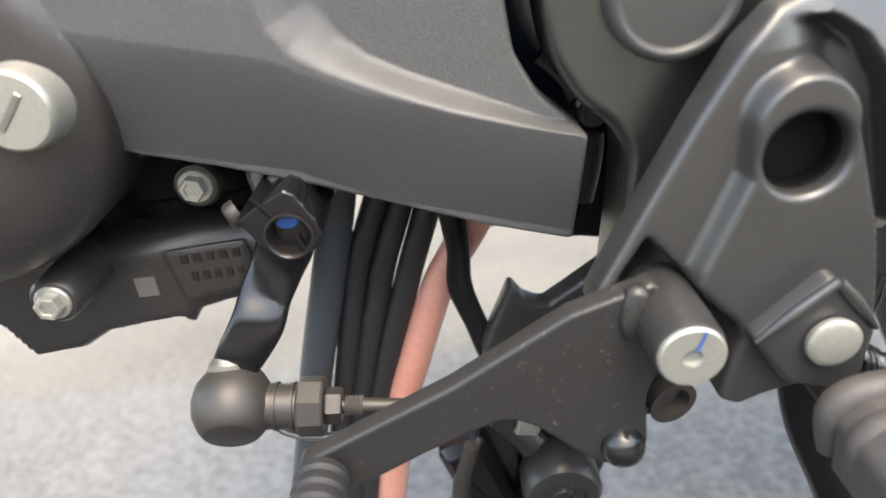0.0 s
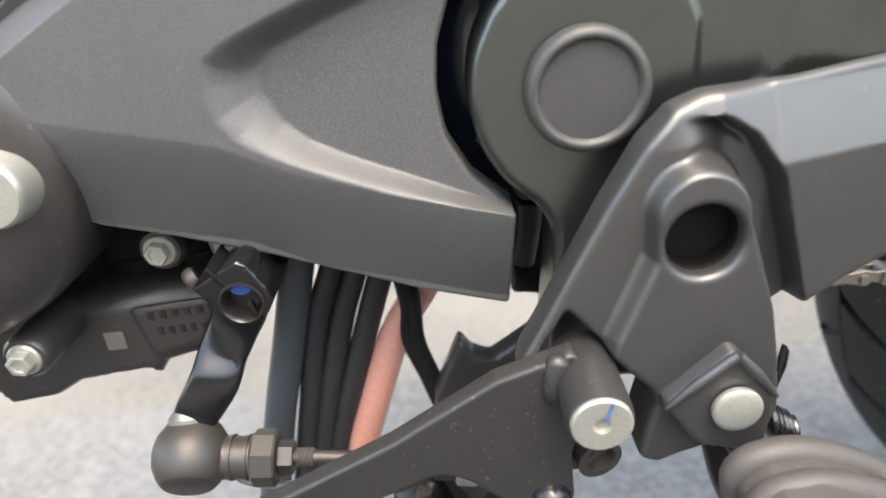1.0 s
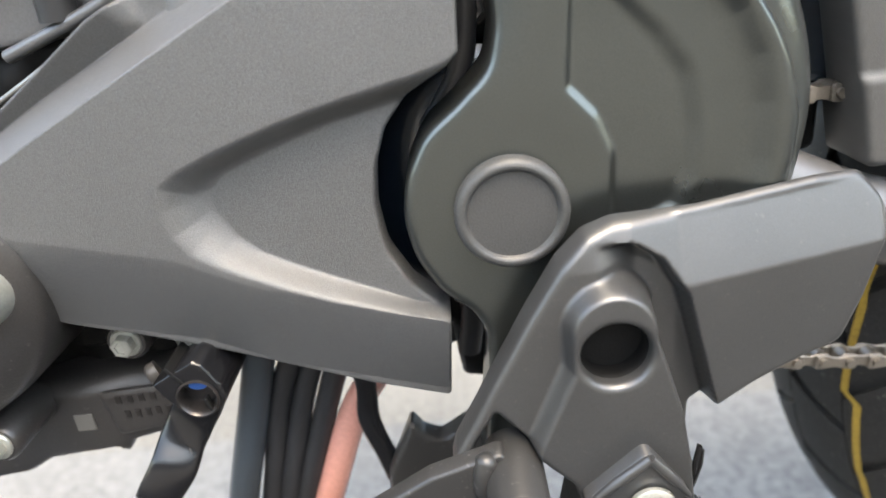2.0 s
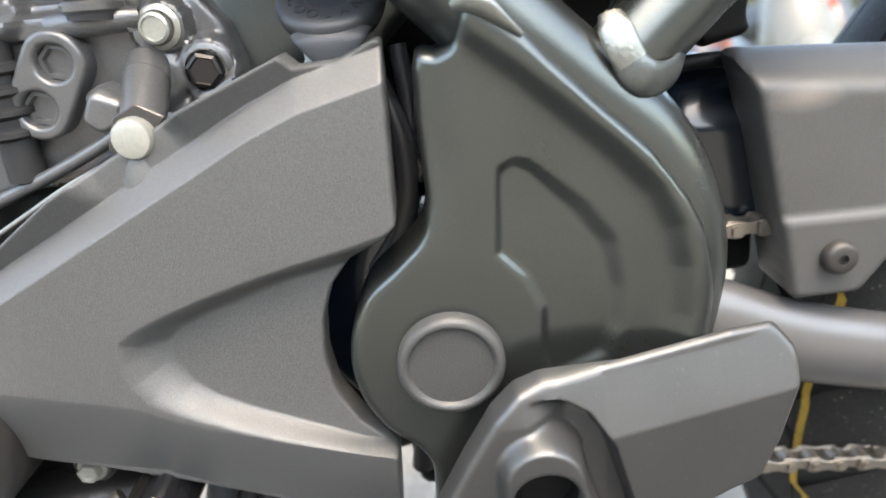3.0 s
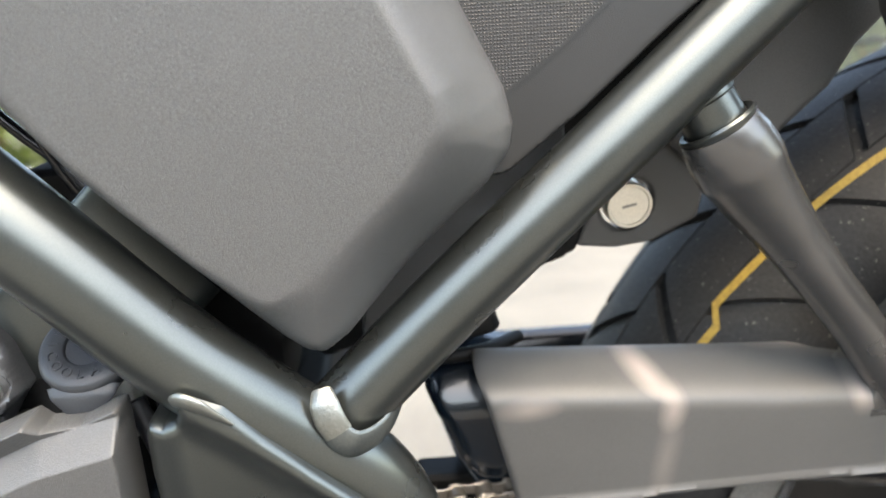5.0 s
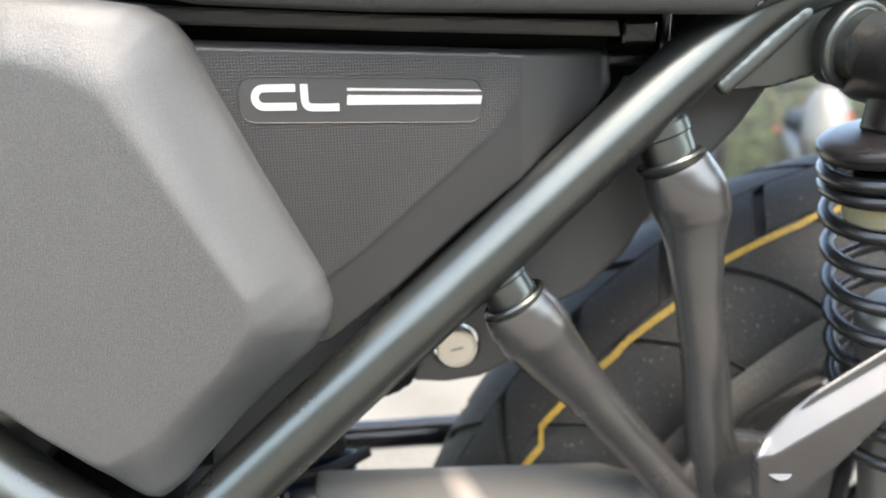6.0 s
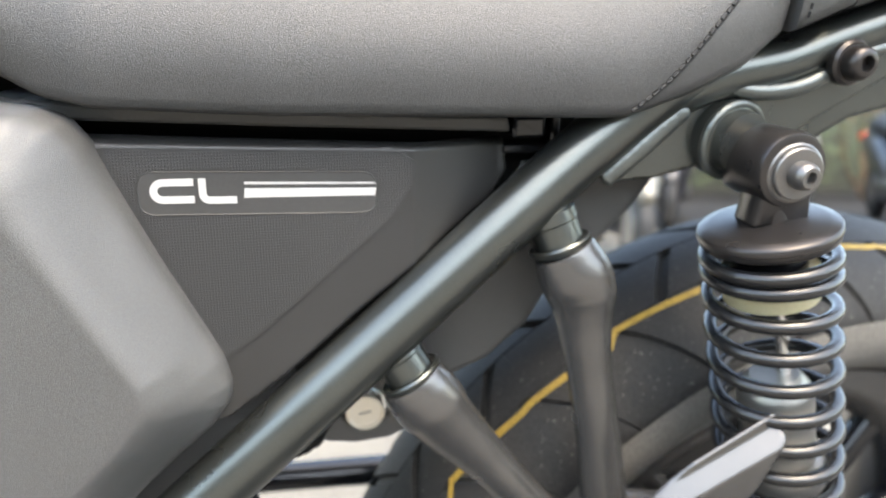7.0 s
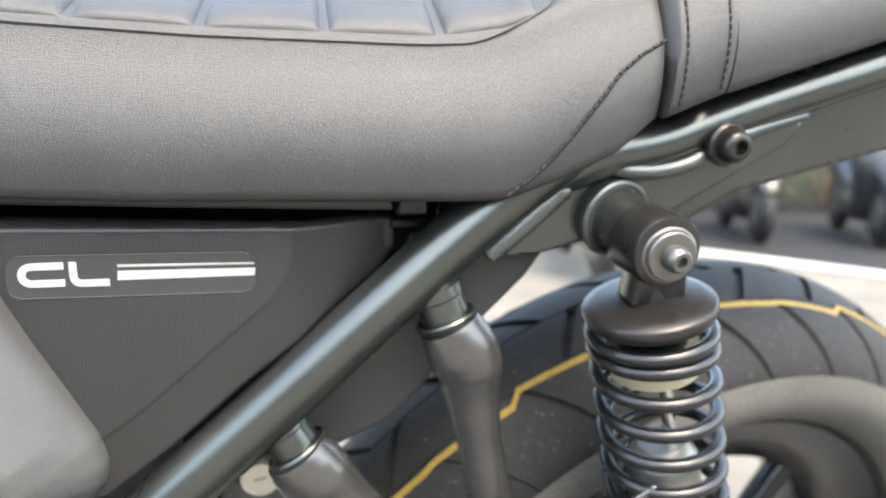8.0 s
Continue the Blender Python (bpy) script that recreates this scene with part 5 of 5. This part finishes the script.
def arc_text(words, centre, axis, right, radius, start, spread, size):
    """Raised letters set round a circle."""
    ax, r = Vector(axis).normalized(), Vector(right).normalized()
    u = ax.cross(r)
    for i, ch in enumerate(words):
        a = radians(start + spread * i)
        cu = bpy.data.curves.new("letter", "FONT")
        cu.body, cu.size, cu.extrude, cu.align_x, cu.align_y = ch, size * UNIT, 0.0005, "CENTER", "CENTER"
        tmp = bpy.data.objects.new("letter", cu)
        me = bpy.data.meshes.new_from_object(tmp)
        bpy.data.objects.remove(tmp)
        me.name = "letter"
        me.materials.append(CAPGREY)
        pos = (Vector(centre) + (r * math.cos(a) + u * math.sin(a)) * radius) * UNIT
        out = r * math.cos(a) + u * math.sin(a)
        m = Matrix((ax.cross(out) * -1, -out, ax)).transposed() if spread > 0 else Matrix((-ax.cross(out), out, ax)).transposed()
        if m.determinant() < 0:
            m = Matrix((-m.col[0], m.col[1], m.col[2])).transposed()
        ob = new("letter", me)
        ob.parent = cap
        ob.matrix_basis = Matrix.Translation(pos) @ m.to_4x4()


arc_text("COOLANT", cap_top + cap_axis * 5.7, cap_axis, (1, 0, 0), 15.2, 198, 24, 6.4)
for k in range(6):
    a = radians(176 - 20 * k)
    out = Vector((math.cos(a), 0.835 * math.sin(a), 0.55 * math.sin(a)))
    part("raised_bar", box(cap_top + cap_axis * 5.8 + out * 15.2, (1.1, 0.7, 4.6), 0.2, cap_axis.cross(out), out), CAPGREY, cap)

# Hoses below the engine cover
part("breather_hose", sweep([(-128, -85, 300), (-135, -85, 268), (-147, -86, 226), (-164, -88, 170), (-176, -88, 124), (-190, -88, 70), (-200, -86, 0), (-205, -82, -70)], 9.0, n=20), HOSE, bike, "blue grey rubber hose")
part("drain_hose", sweep([(-108, -82, 300), (-116, -82, 266), (-133, -82, 225), (-148, -82, 168), (-160, -82, 120), (-172, -82, 60), (-180, -80, -20)], 6.7, n=20), DARKHOSE, bike, "thin black rubber hose")
part("drain_hose", sweep([(-95, -82, 300), (-104, -82, 264), (-120, -82, 223), (-137, -82, 167), (-149, -82, 120), (-162, -82, 60), (-170, -80, -10)], 6.5, n=20), DARKHOSE, bike, "thin black rubber hose")
part("drain_hose", sweep([(-80, -82, 300), (-90, -82, 263), (-106, -82, 221), (-126, -82, 165), (-139, -82, 120), (-152, -82, 60), (-160, -80, -16)], 6.9, n=20), DARKHOSE, bike, "thin black rubber hose")
part("overflow_hose", sweep([(-50, -80, 285), (-69, -82, 247), (-91, -84, 214), (-111, -85, 165), (-122, -85, 134), (-136, -85, 74), (-150, -85, 0), (-156, -84, -60)], 8.8, n=20), REDHOSE, bike, "salmon red overflow hose")

part("switch_cable", sweep([(-84, -96, 290), (-81, -97, 255), (-80, -98, 236), (-81, -99, 217), (-75, -101, 196), (-68, -102, 172), (-60, -100, 148)], [6, 6.4, 5.6, 6.4, 5.8, 6.2, 5.5], n=20, flat=0.5), BLACK, bike, "flat black sheathed switch cable")
part("hose_clip", joined(box((-122, -96, 292), (5, 8, 16), 1.5), box((-98, -96, 288), (5, 8, 16), 1.5)), STEEL, bike, "small dark hose clips under the cover")
part("under_plate", slab(rounded([(-96, 300, 3), (-12, 290, 4), (-14, 236, 4), (-86, 219, 6)]), (0, -46, 0), thick=6, bevel=1.5), GUARD, bike, "dark grey plate under the engine")

part("inner_panel", relief(rounded([(86, 474, 4), (125, 503), (160, 533), (193, 560, 2), (193, 590, 2), (172, 588, 4), (140, 545), (92, 505, 4)]), -84, None, step=1.6, back=10, edge=2), COVER, bike, "dark grey inner panel behind the rear tube")

# Seat lock, inner fender and plates seen between the tubes
lock = part("seat_lock", lathe([(12.6, -14), (12.6, 0), (12, 1.6), (10.8, 1.5), (10.2, 0.6), (0, 0.6)], (234, -59, 530), (0, -1, 0), n=36), LOCKFACE, bike, "round bright seat lock")
part("key_slot", box((234, -59.8, 530), (8, 0.6, 1.4), 0.3, (0.97, 0, 0.2), (-0.2, 0, 0.97)), ROD, lock)
part("lock_plate", relief(rounded([(205, 508, 4), (222, 548, 6), (262, 566, 5), (278, 545, 6), (274, 519, 6), (249, 507, 6), (228, 505, 5)]), -56, None, step=1.6, back=8, edge=2, holes=[circle(234, 530, 14.6)]), GUARD, lock, "dark grey lock plate")

part("fender_plate", relief(rounded([(272, 545, 4), (296, 556, 8), (312, 563), (337, 586), (348, 606, 6), (400, 660, 4), (420, 690, 6), (330, 690), (250, 565)]), -60, None, step=2.2, back=6, edge=2), PLASTIC, bike, "matte black fender side plate")

part("inner_moulding", relief(rounded([(214, 532, 6), (206, 506, 8), (186, 500, 8), (170, 492, 6), (160, 474, 6), (164, 463, 4), (138, 458, 4), (128, 470, 8)]), -64, lambda x, z: 3.0 * smooth(np.sin(x * 0.16) * 1.5), step=1.8, back=14, edge=5), MATTE, bike, "black moulding below the rear frame tube")
part("wiring_loom", sweep([(-30, -60, 596), (-18, -72, 572), (0, -80, 548), (30, -84, 514)], [7, 8, 8, 8], n=16), BLACK, bike, "black taped wiring loom")
for pts, r in (([(-140, -60, 612), (-100, -60, 602), (-84, -60, 609), (-64, -62, 590), (-40, -62, 566)], 3), ([(-76, -60, 650), (-62, -60, 606), (-54, -62, 584), (-40, -64, 556)], 4), ([(-46, -66, 574), (-30, -74, 556), (-22, -84, 540), (-6, -80, 526)], 2.2), ([(-36, -70, 580), (-26, -66, 560), (-8, -76, 548), (6, -80, 528)], 1.8), ([(-60, -70, 560), (-36, -84, 548), (-24, -76, 530)], 2.6), ([(-130, -70, 612), (-104, -72, 586), (-92, -70, 556)], 5)):
    part("cable", sweep(pts, r, n=12), BLACK, bike, "thin black cable")

# Ground markings, planter with shrub and parked scooters behind
PAINT = material("worn white road paint", (0.7, 0.69, 0.64), 0.7, grain=120, bump=0.3, spread=0.15, blotch=6)
marking = part("road_marking", slab([(-0.06, -1.6), (0.06, -1.6), (0.06, 1.6), (-0.06, 1.6)], (3.35, 3.0, 0.0005), (0.91, 0.41, 0), (-0.41, 0.91, 0), 0.004, 0.001), PAINT, None, "worn white parking line on the asphalt", scale=1.0)
tagged(marking, category="road marking", kind="structure")
bay = part("pavement", slab([(0.06, -30), (40, -30), (40, 40), (0.06, 40)], (3.35, 3.0, 0.002), (0.91, 0.41, 0), (-0.41, 0.91, 0), 0.003, 0.001), DARKGROUND, None, "dark ground beyond the white parking line", scale=1.0)
tagged(bay, category="pavement", kind="structure")
WALL = material("white rendered wall", (0.75, 0.74, 0.7), 0.8, grain=90, bump=0.4, blotch=3)
planter = part("planter_wall", slab(rounded([(-1.6, 0), (1.6, 0), (1.6, 0.55), (-1.6, 0.55)], 0.03), (-1.6, 3.6, 0.0), (1, 0, 0), (0, 0, 1), 0.2, 0.015), WALL, None, "white rendered low planter wall", scale=1.0)
tagged(planter, category="wall", kind="structure")
LEAF = material("yellow green leaves", (0.07, 0.1, 0.009), 0.5, grain=40, bump=0.1, spread=0.5, blotch=8)
BARK = material("brown bark", (0.12, 0.08, 0.05), 0.8, grain=60, bump=0.6)


def shrub(at, size, seed, count=900, leaf=None, label="yellow green leafy shrub behind a low wall"):
    """A bush: a few limbs and many single leaves with gaps between."""
    rng = random.Random(seed)
    root = tagged(new("shrub"), label, "shrub")
    root.location = at
    for _ in range(9):
        part("limb", sweep([(0, 0, 0), (rng.uniform(-0.2, 0.2) * size, rng.uniform(-0.2, 0.2) * size, 0.4 * size), (rng.uniform(-0.5, 0.5) * size, rng.uniform(-0.4, 0.4) * size, 0.9 * size)], [0.03, 0.02, 0.008], n=7, fine=3), BARK, root, scale=1.0)
    verts, faces = [], []
    for _ in range(count):
        a, h = rng.uniform(0, 6.283), rng.uniform(0.15, 1.1)
        r = size * 0.75 * math.sqrt(rng.random()) * (1.1 - abs(h - 0.6)) * rng.uniform(0.7, 1.15)
        c = Vector((r * math.cos(a), r * math.sin(a), h * size))
        d = Vector((rng.uniform(-1, 1), rng.uniform(-1, 1), rng.uniform(-0.3, 1))).normalized() * rng.uniform(0.035, 0.07)
        s = d.orthogonal().normalized() * d.length * 0.35
        k = len(verts)
        verts += [tuple(c), tuple(c + d * 0.5 + s), tuple(c + d), tuple(c + d * 0.5 - s)]
        faces.append([k, k + 1, k + 2, k + 3])
    me = bpy.data.meshes.new("leaves")
    me.from_pydata(verts, [], faces)
    me.materials.append(leaf or LEAF)
    ob = tagged(new("leaves", me), kind="stuff")
    ob.parent = root
    return root


HEDGE = material("dark hedge leaves", (0.05, 0.075, 0.025), 0.6, grain=40, bump=0.1, spread=0.5, blotch=8)
shrub((-1.5, 4.1, 0.45), 1.1, 4, 1600)
shrub((-2.5, 4.2, 0.4), 1.1, 9, 3200)
shrub((-3.3, 4.3, 0.4), 1.2, 21, 3200)
shrub((-0.6, 4.3, 0.4), 1.0, 12, 1600)
for x, seed in ((-3.6, 51), (-2.6, 52), (-1.7, 53)):
    shrub((x, 5.1, 0.2), 1.7, seed, 3600)

SHELL = material("pale scooter paint", (0.13, 0.122, 0.1), 0.3, coat=0.5, grain=200, bump=0.02, blotch=5)
DARKSHELL = material("dark scooter paint", (0.03, 0.03, 0.035), 0.3, coat=0.5, grain=200, bump=0.02, blotch=5)
LAMP = material("orange red lamp glass", (0.5, 0.06, 0.02), 0.15, grain=300, bump=0.02)


def scooter(at, turn, paint, label):
    """A small parked scooter with its wheels, body, leg shield, seat and lamps; its metres run along x."""
    root = tagged(new("scooter"), label, "scooter", "parked scooters")
    root.matrix_basis = pose(*at, 0, 8, turn) @ pose(0, 0, 0, 0, -8, 0)
    for x in (-0.62, 0.62):
        w = part("wheel", lathe([(0.12, -0.045), (0.21, -0.05), (0.245, -0.03), (0.255, 0), (0.245, 0.03), (0.21, 0.05), (0.12, 0.045)], (x, 0, 0.255), n=36), RUBBER, root, scale=1.0)
        part("rim", lathe([(0.125, -0.05), (0.14, -0.03), (0.14, 0.03), (0.125, 0.05)], (x, 0, 0.255), n=24), ROD, w, scale=1.0)
    part("body", sweep([(0.95, 0, 0.74), (0.75, 0, 0.66), (0.4, 0, 0.56), (0.1, 0, 0.4), (-0.15, 0, 0.3)], [0.05, 0.15, 0.19, 0.17, 0.12], n=22, flat=0.75), paint, root, scale=1.0)
    part("floor_board", sweep([(0.1, 0, 0.3), (-0.25, 0, 0.28), (-0.38, 0, 0.36)], [0.13, 0.13, 0.1], n=18, flat=1.2), DARKSHELL, root, scale=1.0)
    part("leg_shield", sweep([(-0.36, 0, 0.34), (-0.44, 0, 0.6), (-0.38, 0, 0.86), (-0.32, 0, 0.98)], [0.15, 0.19, 0.15, 0.08], n=20, flat=1.0), paint, root, scale=1.0)
    part("front_mudguard", sweep([(-0.86, 0, 0.4), (-0.66, 0, 0.55), (-0.45, 0, 0.48)], [0.04, 0.1, 0.08], n=14), paint, root, scale=1.0)
    part("seat", sweep([(0.72, 0, 0.8), (0.4, 0, 0.79), (0.05, 0, 0.74)], [0.08, 0.12, 0.09], n=18), RUBBER, root, scale=1.0)
    part("handlebar", sweep([(-0.2, -0.33, 1.03), (-0.3, -0.15, 1.04), (-0.33, 0, 1.03), (-0.3, 0.15, 1.04), (-0.2, 0.33, 1.03)], 0.018, n=10), BLACK, root, scale=1.0)
    part("tail_lamp", sweep([(0.96, -0.08, 0.72), (0.99, 0, 0.72), (0.96, 0.08, 0.72)], [0.03, 0.045, 0.03], n=12), LAMP, root, scale=1.0)
    part("side_lamp", sweep([(-0.5, -0.1, 0.72), (-0.52, -0.14, 0.8)], [0.03, 0.02], n=10), LAMP, root, scale=1.0)
    part("exhaust", sweep([(0.1, -0.16, 0.22), (0.4, -0.18, 0.24), (0.8, -0.18, 0.32)], [0.03, 0.055, 0.05], n=16), STEEL, root, scale=1.0)
    return root


for i, (x, y) in enumerate(((2.3, 5.6), (3.1, 5.2), (3.85, 4.75), (4.6, 4.3), (5.3, 3.8), (6.1, 3.4))):
    scooter((x, y, 0.0), 62 + 3 * (i % 3), SHELL if i % 3 == 2 else DARKSHELL, "pale parked scooter with a red tail lamp" if i % 3 == 2 else "dark parked scooter on the asphalt")
scooter((1.9, 3.55, 0.0), 78, SHELL, "cream parked scooter with its leg shield to the front")
FENCE = material("dark olive painted fence", (0.04, 0.043, 0.034), 0.7, grain=60, bump=0.4, spread=0.4, blotch=2.5)
fence = part("wall_north", slab([(-9, 0), (9, 0), (9, 2.3), (-9, 2.3)], (5.0, 8.6, 0.0), (0.92, -0.39, 0), (0, 0, 1), 0.12, 0.01), FENCE, None, "dark olive wall behind the parked scooters", scale=1.0)
tagged(fence, category="wall", kind="structure")
for i in range(9):
    shrub((1.2 + i * 1.0, 8.6 - i * 0.42, 0.0), 1.35, 30 + i, 1500, HEDGE, "dark green hedge shrub behind parked scooters")
